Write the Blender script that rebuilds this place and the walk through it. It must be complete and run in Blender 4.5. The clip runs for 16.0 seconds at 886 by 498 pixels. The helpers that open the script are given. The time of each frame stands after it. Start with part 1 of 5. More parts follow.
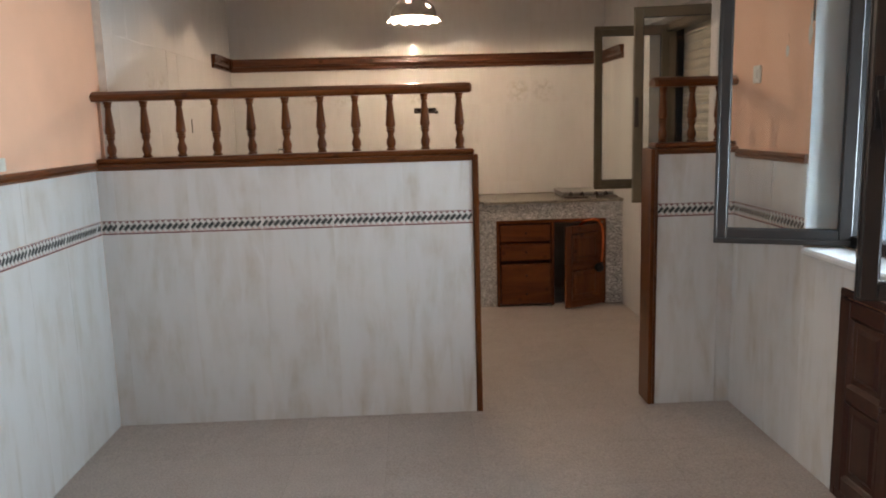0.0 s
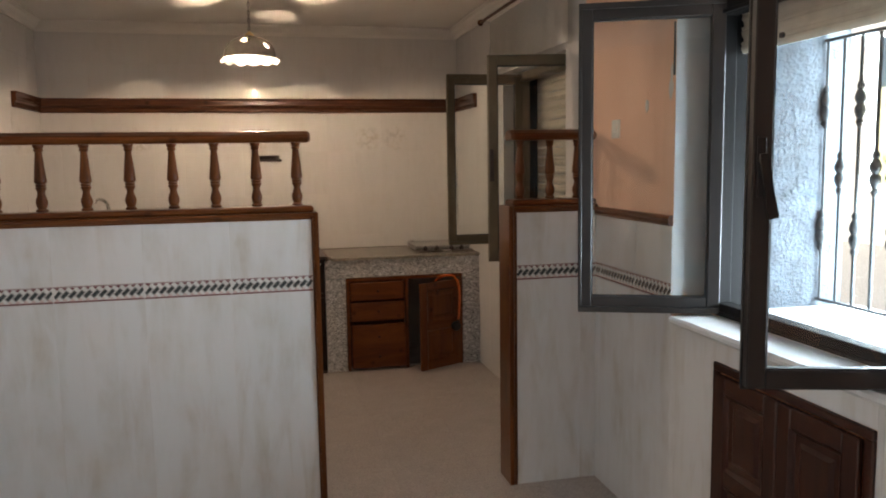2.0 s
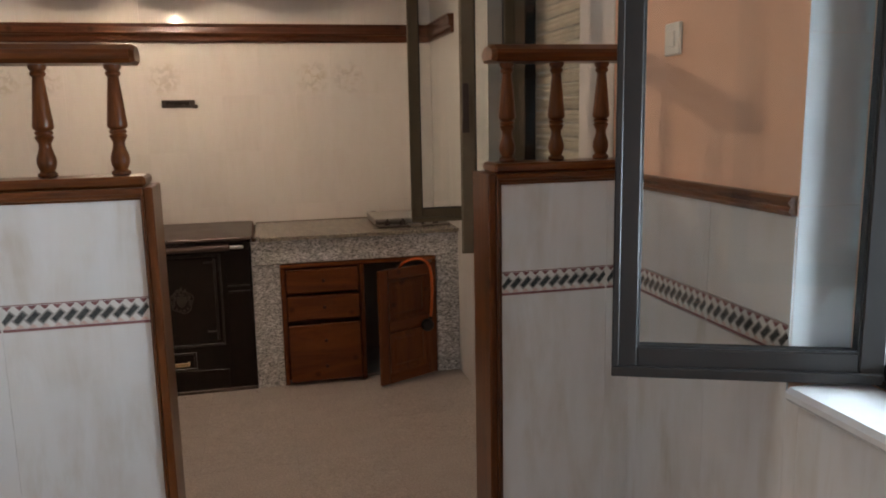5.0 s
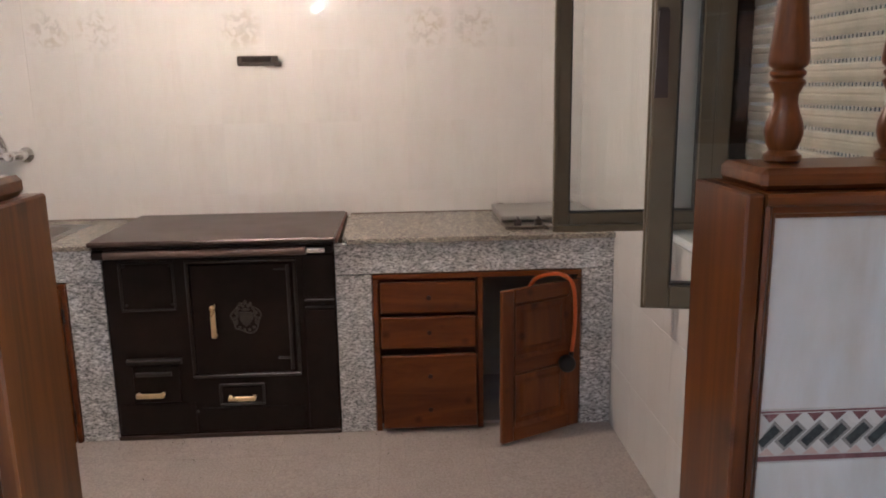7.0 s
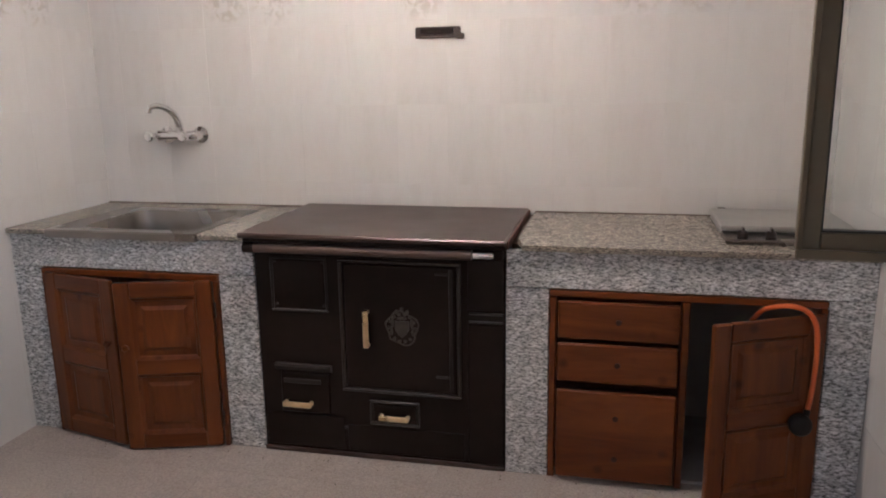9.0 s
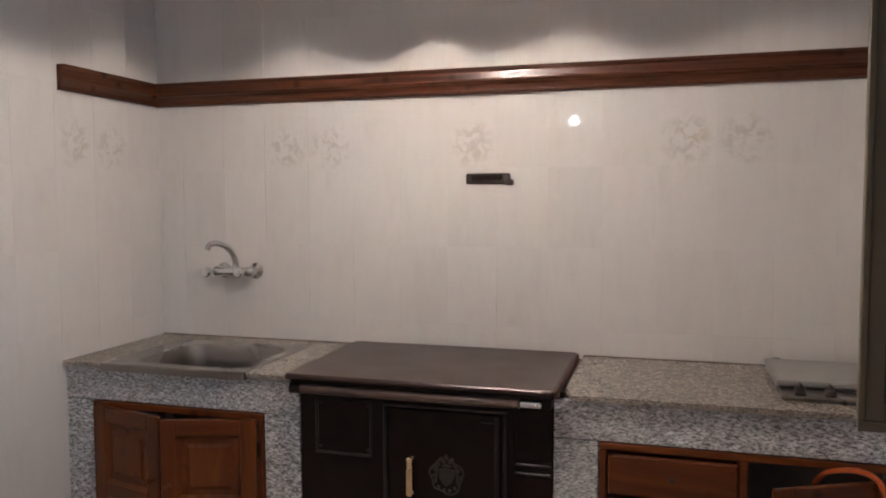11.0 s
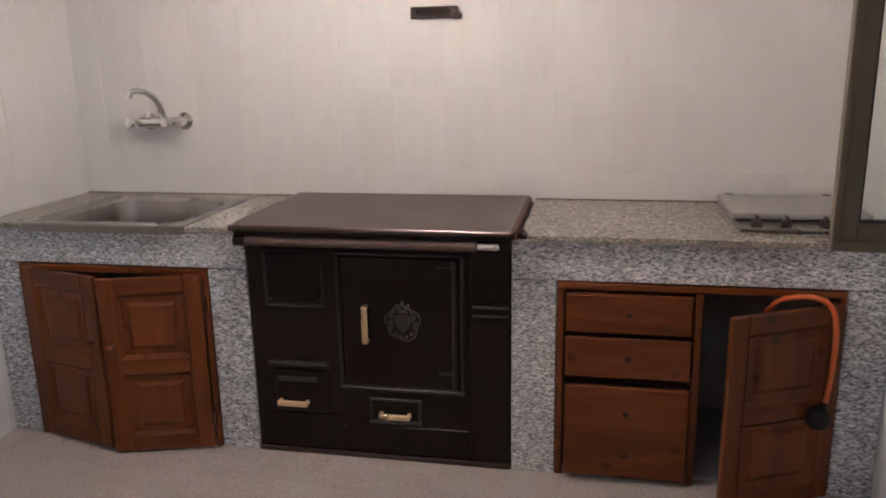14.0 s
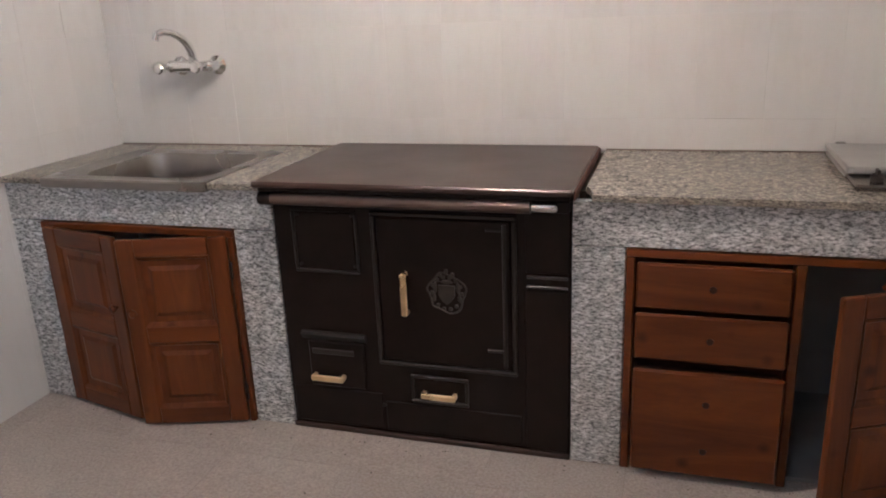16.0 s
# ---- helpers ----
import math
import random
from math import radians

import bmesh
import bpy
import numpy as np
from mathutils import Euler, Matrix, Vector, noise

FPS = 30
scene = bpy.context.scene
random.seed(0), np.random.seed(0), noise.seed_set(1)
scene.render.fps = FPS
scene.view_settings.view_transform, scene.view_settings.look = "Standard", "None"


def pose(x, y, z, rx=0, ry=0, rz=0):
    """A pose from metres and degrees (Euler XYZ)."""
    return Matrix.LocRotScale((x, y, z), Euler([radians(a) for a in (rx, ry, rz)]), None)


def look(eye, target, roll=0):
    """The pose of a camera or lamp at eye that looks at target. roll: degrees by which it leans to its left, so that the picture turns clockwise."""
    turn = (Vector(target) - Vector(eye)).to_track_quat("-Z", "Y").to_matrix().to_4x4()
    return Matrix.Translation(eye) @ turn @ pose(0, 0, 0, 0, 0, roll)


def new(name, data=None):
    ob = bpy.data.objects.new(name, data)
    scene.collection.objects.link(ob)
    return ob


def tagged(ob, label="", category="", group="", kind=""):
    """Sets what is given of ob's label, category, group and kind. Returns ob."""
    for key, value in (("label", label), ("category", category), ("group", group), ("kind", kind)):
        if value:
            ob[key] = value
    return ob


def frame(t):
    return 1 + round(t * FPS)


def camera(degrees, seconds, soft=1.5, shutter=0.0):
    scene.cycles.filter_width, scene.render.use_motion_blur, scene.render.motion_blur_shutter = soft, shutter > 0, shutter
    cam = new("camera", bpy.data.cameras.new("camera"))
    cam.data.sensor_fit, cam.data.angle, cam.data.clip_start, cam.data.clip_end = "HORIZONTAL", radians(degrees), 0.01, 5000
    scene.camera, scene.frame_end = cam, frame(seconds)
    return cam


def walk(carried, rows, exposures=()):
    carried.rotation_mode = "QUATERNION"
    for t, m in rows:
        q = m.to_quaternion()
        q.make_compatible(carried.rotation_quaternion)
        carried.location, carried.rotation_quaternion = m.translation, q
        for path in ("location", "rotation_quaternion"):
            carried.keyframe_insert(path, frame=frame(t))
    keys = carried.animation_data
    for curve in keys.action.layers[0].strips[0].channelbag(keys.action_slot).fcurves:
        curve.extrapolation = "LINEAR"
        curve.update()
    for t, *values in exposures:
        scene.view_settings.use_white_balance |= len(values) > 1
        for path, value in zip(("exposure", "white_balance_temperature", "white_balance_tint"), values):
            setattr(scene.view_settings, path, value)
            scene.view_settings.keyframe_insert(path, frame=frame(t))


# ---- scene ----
cam = camera(59.8, 16.0, soft=1.9)
PATH = [
    (0, (-0.299, -3.749, 1.49), (-0.225, -1.777, 1.163), -1.6),
    (0.5, (-0.375, -3.744, 1.516), (-0.163, -1.772, 1.257), -1.4),
    (1, (-0.401, -3.683, 1.52), (-0.086, -1.721, 1.294), -1.2),
    (1.5, (-0.333, -3.544, 1.511), (0.034, -1.59, 1.292), -1.1),
    (2, (-0.186, -3.31, 1.533), (0.255, -1.373, 1.309), -0.9),
    (2.5, (-0.102, -3.095, 1.517), (0.466, -1.191, 1.289), -0.5),
    (3, (-0.069, -2.832, 1.516), (0.574, -0.954, 1.272), -1.1),
    (3.5, (-0.011, -2.647, 1.504), (0.625, -0.771, 1.23), -1.2),
    (6, (0.448, -1.359, 1.474), (0.729, 0.585, 1.101), -0.8),
    (6.5, (0.47, -1.049, 1.459), (0.685, 0.9, 1.067), -0.8),
    (7, (0.492, -0.818, 1.455), (0.593, 1.137, 1.041), -0.9),
    (7.5, (0.559, -0.64, 1.452), (0.515, 1.312, 1.017), -0.6),
    (8, (0.596, -0.478, 1.431), (0.398, 1.458, 0.97), -0.7),
    (8.5, (0.59, -0.331, 1.432), (0.256, 1.58, 0.945), -0.8),
    (9, (0.573, -0.253, 1.408), (0.134, 1.649, 0.971), -0.9),
    (9.5, (0.58, -0.238, 1.447), (0.059, 1.665, 1.123), -0.6),
    (10, (0.585, -0.257, 1.495), (0.036, 1.649, 1.242), -0.3),
    (12.5, (0.521, -0.218, 1.501), (-0.043, 1.701, 1.476), -0.2),
    (13, (0.514, -0.194, 1.447), (-0.012, 1.73, 1.308), -0.3),
    (13.5, (0.499, -0.183, 1.429), (0.041, 1.738, 1.111), -0.8),
    (14, (0.467, -0.15, 1.41), (0.085, 1.753, 0.929), -1.1),
    (14.5, (0.496, -0.043, 1.382), (0.117, 1.82, 0.761), -1.7),
    (15, (0.515, 0.042, 1.383), (0.075, 1.88, 0.73), -2.3),
    (15.5, (0.504, 0.107, 1.365), (-0.004, 1.939, 0.743), -2.3),
    (16, (0.484, 0.209, 1.363), (-0.092, 2.026, 0.755), -2.5),
]
EXPOSURES = [(0, 1.04, 6900, 13), (1.5, 0.83, 7050, 13), (3.0, 0.44, 7050, 14), (3.5, 0.13, 7300, 15), (6.0, 1.40, 6350, 14), (7.5, 1.64, 5600, 13), (9.0, 1.54, 5450, 12), (10.0, 1.34, 5500, 12), (12.5, 1.02, 5700, 13), (13.5, 1.42, 5500, 13), (14.0, 1.56, 5500, 13), (14.5, 2.00, 5500, 11), (15.0, 1.92, 5450, 11), (16, 1.70, 5450, 11)]
walk(cam, [(t, look(eye, target, roll)) for t, eye, target, roll in PATH], EXPOSURES)

# ---- world, sun and large lights ----
world = bpy.data.worlds.new("world")
scene.world = world
world.use_nodes = True
wt = world.node_tree
wt.nodes.clear()
w_out = wt.nodes.new("ShaderNodeOutputWorld")
w_bg = wt.nodes.new("ShaderNodeBackground")
w_sky = wt.nodes.new("ShaderNodeTexSky")
w_sky.sky_type = "NISHITA"
w_sky.sun_disc = False
w_sky.sun_elevation = radians(45)
w_sky.sun_rotation = radians(236)
w_sky.air_density = 1.2
w_sky.dust_density = 2.0
w_bg.inputs["Strength"].default_value = 0.15
wt.links.new(w_sky.outputs[0], w_bg.inputs["Color"])
wt.links.new(w_bg.outputs[0], w_out.inputs["Surface"])

sun = new("sun", bpy.data.lights.new("sun", "SUN"))
sun.data.energy, sun.data.angle, sun.data.color = 5.0, radians(0.5), (1.0, 0.96, 0.9)
sun.matrix_basis = look((-6, -4, 7.2), (0, 0, 0))

BULB_POWER = 10500.0      # emission of the small bulb tip
DIM_POWER = 190.0        # emission of the weaker bulb over the dining room
WEST_FILL = 17.0          # watts of the added daylight fill at the west wall, its source unseen
SKY_LAMP = 125.0          # watts of the sky's light in the dining window

# ---- sizes ----
FX0, FX1 = -1.825, 1.325          # dining room, inner faces of its side walls
KX0, KX1, YB = -1.785, 1.37, 2.93  # kitchen
PF = 0.055                         # partition's front
PT = 0.195                         # and its back
YR = -5.0                          # wall behind the start
H = 2.60                           # ceiling
XO = 2.085                         # outer face of the window wall
W1 = (-1.79, -0.645, 0.905, 2.11)   # dining window: y0, y1, z0, z1
W2 = (0.56, 1.66, 0.955, 2.11)     # kitchen window

# ---- mesh helpers ----
MW = {}


def thing(name, loc, rz=0.0, label="", category="", group="", kind=""):
    ob = new(name)
    ob.empty_display_size = 0.1
    ob.matrix_basis = pose(*loc, 0, 0, rz)
    MW[ob] = ob.matrix_basis.copy()
    return tagged(ob, label, category, group, kind)


def finish(name, bm, mat, smooth=False):
    bmesh.ops.recalc_face_normals(bm, faces=bm.faces)
    me = bpy.data.meshes.new(name)
    bm.to_mesh(me)
    bm.free()
    for m in (mat if isinstance(mat, (list, tuple)) else [mat]):
        me.materials.append(m)
    if smooth:
        me.polygons.foreach_set("use_smooth", [True] * len(me.polygons))
        me.set_sharp_from_angle(angle=radians(38))
    return me


def part(name, bm, mat, parent=None, label="", smooth=False, local=False, kind=""):
    """One mesh object; its vertices are given in the world, or in the thing's own axes if local."""
    me = finish(name, bm, mat, smooth)
    ob = new(name, me)
    if parent is not None:
        if not local:
            me.transform(MW[parent].inverted())
        ob.parent = parent
        MW[ob] = MW[parent]
    else:
        MW[ob] = Matrix()
    return tagged(ob, label, kind=kind)


def add_box(bm, x0, x1, y0, y1, z0, z1, bev=0.0, m=None, mi=0):
    """A box with chamfered edges, added to bm."""
    x0, x1, y0, y1, z0, z1 = min(x0, x1), max(x0, x1), min(y0, y1), max(y0, y1), min(z0, z1), max(z0, z1)
    b = min(bev, (x1 - x0) * 0.45, (y1 - y0) * 0.45, (z1 - z0) * 0.45)
    lo, hi = (x0, y0, z0), (x1, y1, z1)
    faces = []
    if b <= 0:
        v = [bm.verts.new(((x0, x1)[i & 1], (y0, y1)[i >> 1 & 1], (z0, z1)[i >> 2 & 1])) for i in range(8)]
        for q in ((0, 2, 3, 1), (4, 5, 7, 6), (0, 1, 5, 4), (2, 6, 7, 3), (0, 4, 6, 2), (1, 3, 7, 5)):
            faces.append(bm.faces.new([v[k] for k in q]))
        vs = v
    else:
        V = {}
        for i in range(8):
            s = (i & 1, i >> 1 & 1, i >> 2 & 1)
            for a in range(3):
                c = []
                for k in range(3):
                    e = hi[k] if s[k] else lo[k]
                    c.append(e if k == a else (e - b if s[k] else e + b))
                V[s, a] = bm.verts.new(c)
        vs = list(V.values())
        for a in range(3):
            p, q = (a + 1) % 3, (a + 2) % 3
            for s in (0, 1):
                def key(i, j, ax=a):
                    c = [0, 0, 0]
                    c[a], c[p], c[q] = s, i, j
                    return V[tuple(c), ax]
                faces.append(bm.faces.new([key(0, 0), key(1, 0), key(1, 1), key(0, 1)]))
            for i in (0, 1):
                for j in (0, 1):
                    c0, c1 = [0, 0, 0], [0, 0, 0]
                    c0[p] = c1[p] = i
                    c0[q] = c1[q] = j
                    c0[a], c1[a] = 0, 1
                    faces.append(bm.faces.new([V[tuple(c0), p], V[tuple(c1), p], V[tuple(c1), q], V[tuple(c0), q]]))
        for i in range(8):
            s = (i & 1, i >> 1 & 1, i >> 2 & 1)
            faces.append(bm.faces.new([V[s, 0], V[s, 1], V[s, 2]]))
    for f in faces:
        f.material_index = mi
    if m is not None:
        for v in vs:
            v.co = m @ v.co
    return bm


def box(x0, x1, y0, y1, z0, z1, bev=0.0, m=None):
    return add_box(bmesh.new(), x0, x1, y0, y1, z0, z1, bev, m)


def add_lathe(bm, profile, n=20, m=None, mi=0):
    """Turned round z: profile is (radius, height) from bottom to top; closed at both ends."""
    rings = []
    for r, z in profile:
        rings.append([bm.verts.new((r * math.cos(2 * math.pi * k / n), r * math.sin(2 * math.pi * k / n), z)) for k in range(n)])
    fs = []
    for a, b in zip(rings, rings[1:]):
        for k in range(n):
            fs.append(bm.faces.new([a[k], a[(k + 1) % n], b[(k + 1) % n], b[k]]))
    fs.append(bm.faces.new(rings[0][::-1]))
    fs.append(bm.faces.new(rings[-1]))
    for f in fs:
        f.material_index = mi
    if m is not None:
        for ring in rings:
            for v in ring:
                v.co = m @ v.co
    return bm


def add_tube(bm, pts, r, n=10, mi=0):
    """A round rod along points; r is a number or one per point."""
    pts = [Vector(p) for p in pts]
    rs = r if isinstance(r, (list, tuple)) else [r] * len(pts)
    rings, side = [], None
    for i, p in enumerate(pts):
        t = (pts[min(i + 1, len(pts) - 1)] - pts[max(i - 1, 0)]).normalized()
        if side is None:
            side = t.orthogonal().normalized()
        side = (side - t * side.dot(t)).normalized()
        up = t.cross(side)
        rings.append([bm.verts.new(p + rs[i] * (math.cos(2 * math.pi * k / n) * side + math.sin(2 * math.pi * k / n) * up)) for k in range(n)])
    for a, b in zip(rings, rings[1:]):
        for k in range(n):
            bm.faces.new([a[k], a[(k + 1) % n], b[(k + 1) % n], b[k]]).material_index = mi
    bm.faces.new(rings[0][::-1]).material_index = mi
    bm.faces.new(rings[-1]).material_index = mi
    return bm


def add_prism(bm, outline, axis, a0, a1, mi=0):
    """An outline (pairs) drawn out along an axis from a0 to a1. For axis x pairs are (y, z), for y (x, z), for z (x, y)."""
    def at(p, a):
        return {"x": (a, p[0], p[1]), "y": (p[0], a, p[1]), "z": (p[0], p[1], a)}[axis]
    r0 = [bm.verts.new(at(p, a0)) for p in outline]
    r1 = [bm.verts.new(at(p, a1)) for p in outline]
    n = len(outline)
    fs = [bm.faces.new([r0[k], r0[(k + 1) % n], r1[(k + 1) % n], r1[k]]) for k in range(n)]
    fs += [bm.faces.new(r0[::-1]), bm.faces.new(r1)]
    for f in fs:
        f.material_index = mi
    return bm


def turned(ax):
    """Turns z into the axis named."""
    return {"x": pose(0, 0, 0, 0, 90, 0), "y": pose(0, 0, 0, -90, 0, 0), "-y": pose(0, 0, 0, 90, 0, 0), "-x": pose(0, 0, 0, 0, -90, 0)}[ax]


# ---- materials ----
def nodes_of(name):
    mat = bpy.data.materials.new(name)
    mat.use_nodes = True
    nt = mat.node_tree
    return mat, nt, nt.nodes["Principled BSDF"]


def link(nt, a, b):
    nt.links.new(a, b)


def coords(nt, scale=(1, 1, 1), island=False):
    """Place in metres on the object, shifted for each object."""
    tc = nt.nodes.new("ShaderNodeTexCoord")
    info = nt.nodes.new("ShaderNodeObjectInfo")
    mp = nt.nodes.new("ShaderNodeMapping")
    mp.inputs["Scale"].default_value = scale
    mul = nt.nodes.new("ShaderNodeVectorMath")
    mul.operation = "SCALE"
    cmb = nt.nodes.new("ShaderNodeCombineXYZ")
    for k in range(3):
        link(nt, info.outputs["Random"], cmb.inputs[k])
    link(nt, cmb.outputs[0], mul.inputs[0])
    mul.inputs["Scale"].default_value = 37.0
    add = nt.nodes.new("ShaderNodeVectorMath")
    link(nt, tc.outputs["Object"], add.inputs[0])
    link(nt, mul.outputs[0], add.inputs[1])
    link(nt, add.outputs[0], mp.inputs["Vector"])
    return mp.outputs[0], info.outputs["Random"]


def noise_tex(nt, vec, scale, detail=4.0, rough=0.55, dist=0.0):
    n = nt.nodes.new("ShaderNodeTexNoise")
    n.inputs["Scale"].default_value = scale
    n.inputs["Detail"].default_value = detail
    n.inputs["Roughness"].default_value = rough
    n.inputs["Distortion"].default_value = dist
    link(nt, vec, n.inputs["Vector"])
    return n.outputs["Fac"]


def ramp(nt, fac, stops):
    r = nt.nodes.new("ShaderNodeValToRGB")
    els = r.color_ramp.elements
    els[0].position, els[0].color = stops[0][0], (*stops[0][1], 1)
    els[1].position, els[1].color = stops[-1][0], (*stops[-1][1], 1)
    for p, c in stops[1:-1]:
        e = els.new(p)
        e.color = (*c, 1)
    link(nt, fac, r.inputs["Fac"])
    return r.outputs["Color"]


def mix(nt, fac, a, b, mode="MIX"):
    m = nt.nodes.new("ShaderNodeMix")
    m.data_type, m.blend_type = "RGBA", mode
    for sock, val in ((m.inputs["Factor"], fac), (m.inputs["A"], a), (m.inputs["B"], b)):
        if isinstance(val, (int, float)):
            sock.default_value = val
        elif isinstance(val, tuple):
            sock.default_value = (*val, 1)
        else:
            link(nt, val, sock)
    return m.outputs["Result"]


def bump(nt, bsdf, height, strength=0.3, distance=0.001):
    b = nt.nodes.new("ShaderNodeBump")
    b.inputs["Strength"].default_value = strength
    b.inputs["Distance"].default_value = distance
    link(nt, height, b.inputs["Height"])
    link(nt, b.outputs[0], bsdf.inputs["Normal"])


def m_streak_tile(name, base, streak, amount, rough=0.14, sc=(28, 28, 2.2)):
    """Glazed tile with soft upright veins."""
    mat, nt, bs = nodes_of(name)
    vec, rnd = coords(nt, sc)
    vec2, _ = coords(nt, (1, 1, 1))
    v = ramp(nt, noise_tex(nt, vec, 1.0, 5, 0.6, 0.4), [(0.42, (0, 0, 0)), (0.72, (1, 1, 1))])
    patch = ramp(nt, noise_tex(nt, vec2, 5.0, 3), [(0.35, (0.15, 0.15, 0.15)), (0.7, (1, 1, 1))])
    f = mix(nt, 1.0, v, patch, "MULTIPLY")
    sep = nt.nodes.new("ShaderNodeMath")
    sep.operation = "MULTIPLY"
    link(nt, f, sep.inputs[0])
    sep.inputs[1].default_value = amount
    col = mix(nt, sep.outputs[0], base, streak)
    tone = ramp(nt, rnd, [(0.0, (0.965, 0.965, 0.965)), (1.0, (1.0, 1.0, 1.0))])
    link(nt, mix(nt, 1.0, col, tone, "MULTIPLY"), bs.inputs["Base Color"])
    r = nt.nodes.new("ShaderNodeMapRange")
    r.inputs["To Min"].default_value, r.inputs["To Max"].default_value = rough * 0.7, rough * 1.8
    link(nt, noise_tex(nt, vec2, 14.0, 4), r.inputs["Value"])
    link(nt, r.outputs[0], bs.inputs["Roughness"])
    bump(nt, bs, noise_tex(nt, vec2, 9.0, 2), 0.25, 0.0012)
    return mat


def m_plain(name, color, rough=0.5, metal=0.0, vary=0.12, sc=20.0, bumps=0.15, dist=0.0006, coat=0.0, spec=0.5):
    mat, nt, bs = nodes_of(name)
    vec, rnd = coords(nt)
    n = noise_tex(nt, vec, sc, 5)
    lo = tuple(c * (1 - vary) for c in color)
    hi = tuple(min(1, c * (1 + vary)) for c in color)
    link(nt, ramp(nt, n, [(0.3, lo), (0.7, hi)]), bs.inputs["Base Color"])
    bs.inputs["Metallic"].default_value = metal
    bs.inputs["Coat Weight"].default_value = coat
    bs.inputs["Specular IOR Level"].default_value = spec
    r = nt.nodes.new("ShaderNodeMapRange")
    r.inputs["To Min"].default_value, r.inputs["To Max"].default_value = rough * 0.8, min(1, rough * 1.25)
    link(nt, noise_tex(nt, vec, sc * 0.4, 4), r.inputs["Value"])
    link(nt, r.outputs[0], bs.inputs["Roughness"])
    if bumps:
        bump(nt, bs, noise_tex(nt, vec, sc * 3, 4), bumps, dist)
    return mat


def m_wood(name, light, dark, grain=(3, 60, 60), rough=0.28, knots=True):
    """Varnished wood; the grain runs along the axis with the small scale."""
    mat, nt, bs = nodes_of(name)
    vec, rnd = coords(nt, tuple(g * 0.35 for g in grain))
    vec1, _ = coords(nt)
    g1 = noise_tex(nt, vec, 1.3, 6, 0.62, 1.2)
    g2 = noise_tex(nt, vec, 5.0, 4, 0.7, 0.3)
    col = ramp(nt, g1, [(0.3, dark), (0.52, tuple((a + b) / 2 for a, b in zip(light, dark))), (0.72, light)])
    col = mix(nt, 0.35, col, ramp(nt, g2, [(0.35, (0.55, 0.5, 0.45)), (0.65, (1.0, 1.0, 1.0))]), "MULTIPLY")
    if knots:
        vor = nt.nodes.new("ShaderNodeTexVoronoi")
        vor.inputs["Scale"].default_value = 8.5
        link(nt, vec1, vor.inputs["Vector"])
        k = ramp(nt, vor.outputs["Distance"], [(0.07, (0.32, 0.22, 0.16)), (0.20, (1, 1, 1))])
        col = mix(nt, 0.8, col, k, "MULTIPLY")
    tone = ramp(nt, rnd, [(0.0, (0.82, 0.8, 0.78)), (1.0, (1.0, 1.0, 1.0))])
    link(nt, mix(nt, 1.0, col, tone, "MULTIPLY"), bs.inputs["Base Color"])
    bs.inputs["Roughness"].default_value = rough
    bs.inputs["Specular IOR Level"].default_value = 0.28
    bs.inputs["Coat Weight"].default_value = 0.12
    bs.inputs["Coat Roughness"].default_value = 0.12
    bump(nt, bs, g1, 0.2, 0.0008)
    return mat


def m_granite(name, tint=(1, 1, 1), rough=0.62, scale=1.0, rugged=0.0):
    mat, nt, bs = nodes_of(name)
    vec, rnd = coords(nt, (1, 1, 1))
    mp = nt.nodes.new("ShaderNodeMapping")
    mp.inputs["Rotation"].default_value = (0, radians(-32), 0)
    mp.inputs["Scale"].default_value = (1, 1, 2.2)
    link(nt, vec, mp.inputs["Vector"])
    a = noise_tex(nt, mp.outputs[0], 66.0 * scale, 3, 0.75)
    b = noise_tex(nt, mp.outputs[0], 26.0 * scale, 4, 0.7)
    c = noise_tex(nt, vec, 4.0, 3)
    t = lambda v: tuple(v * k for k in tint)  # noqa: E731
    col = ramp(nt, a, [(0.38, t(0.13)), (0.44, t(0.40)), (0.52, t(0.66)), (0.60, t(0.90))])
    col = mix(nt, 0.7, col, ramp(nt, b, [(0.4, t(0.42)), (0.58, t(1.0))]), "MULTIPLY")
    col = mix(nt, 0.35, col, ramp(nt, c, [(0.3, (0.75, 0.72, 0.68)), (0.7, (1, 1, 1))]), "MULTIPLY")
    link(nt, col, bs.inputs["Base Color"])
    bs.inputs["Roughness"].default_value = rough
    if rugged:
        bump(nt, bs, noise_tex(nt, vec, 42.0, 6, 0.75), rugged, 0.008)
    else:
        bump(nt, bs, a, 0.25, 0.0008)
    return mat


def m_floor(name):
    mat, nt, bs = nodes_of(name)
    vec, rnd = coords(nt)
    a = noise_tex(nt, vec, 120.0, 3, 0.6)
    b = noise_tex(nt, vec, 9.0, 4, 0.6)
    col = ramp(nt, a, [(0.34, (0.345, 0.298, 0.268)), (0.5, (0.43, 0.376, 0.342)), (0.66, (0.505, 0.445, 0.408))])
    col = mix(nt, 0.5, col, ramp(nt, b, [(0.3, (0.82, 0.79, 0.76)), (0.7, (1, 1, 1))]), "MULTIPLY")
    tone = ramp(nt, rnd, [(0.0, (0.95, 0.95, 0.95)), (1.0, (1, 1, 1))])
    link(nt, mix(nt, 1.0, col, tone, "MULTIPLY"), bs.inputs["Base Color"])
    r = nt.nodes.new("ShaderNodeMapRange")
    r.inputs["To Min"].default_value, r.inputs["To Max"].default_value = 0.28, 0.6
    link(nt, noise_tex(nt, vec, 3.0, 5), r.inputs["Value"])
    link(nt, r.outputs[0], bs.inputs["Roughness"])
    bump(nt, bs, a, 0.1, 0.0004)
    return mat


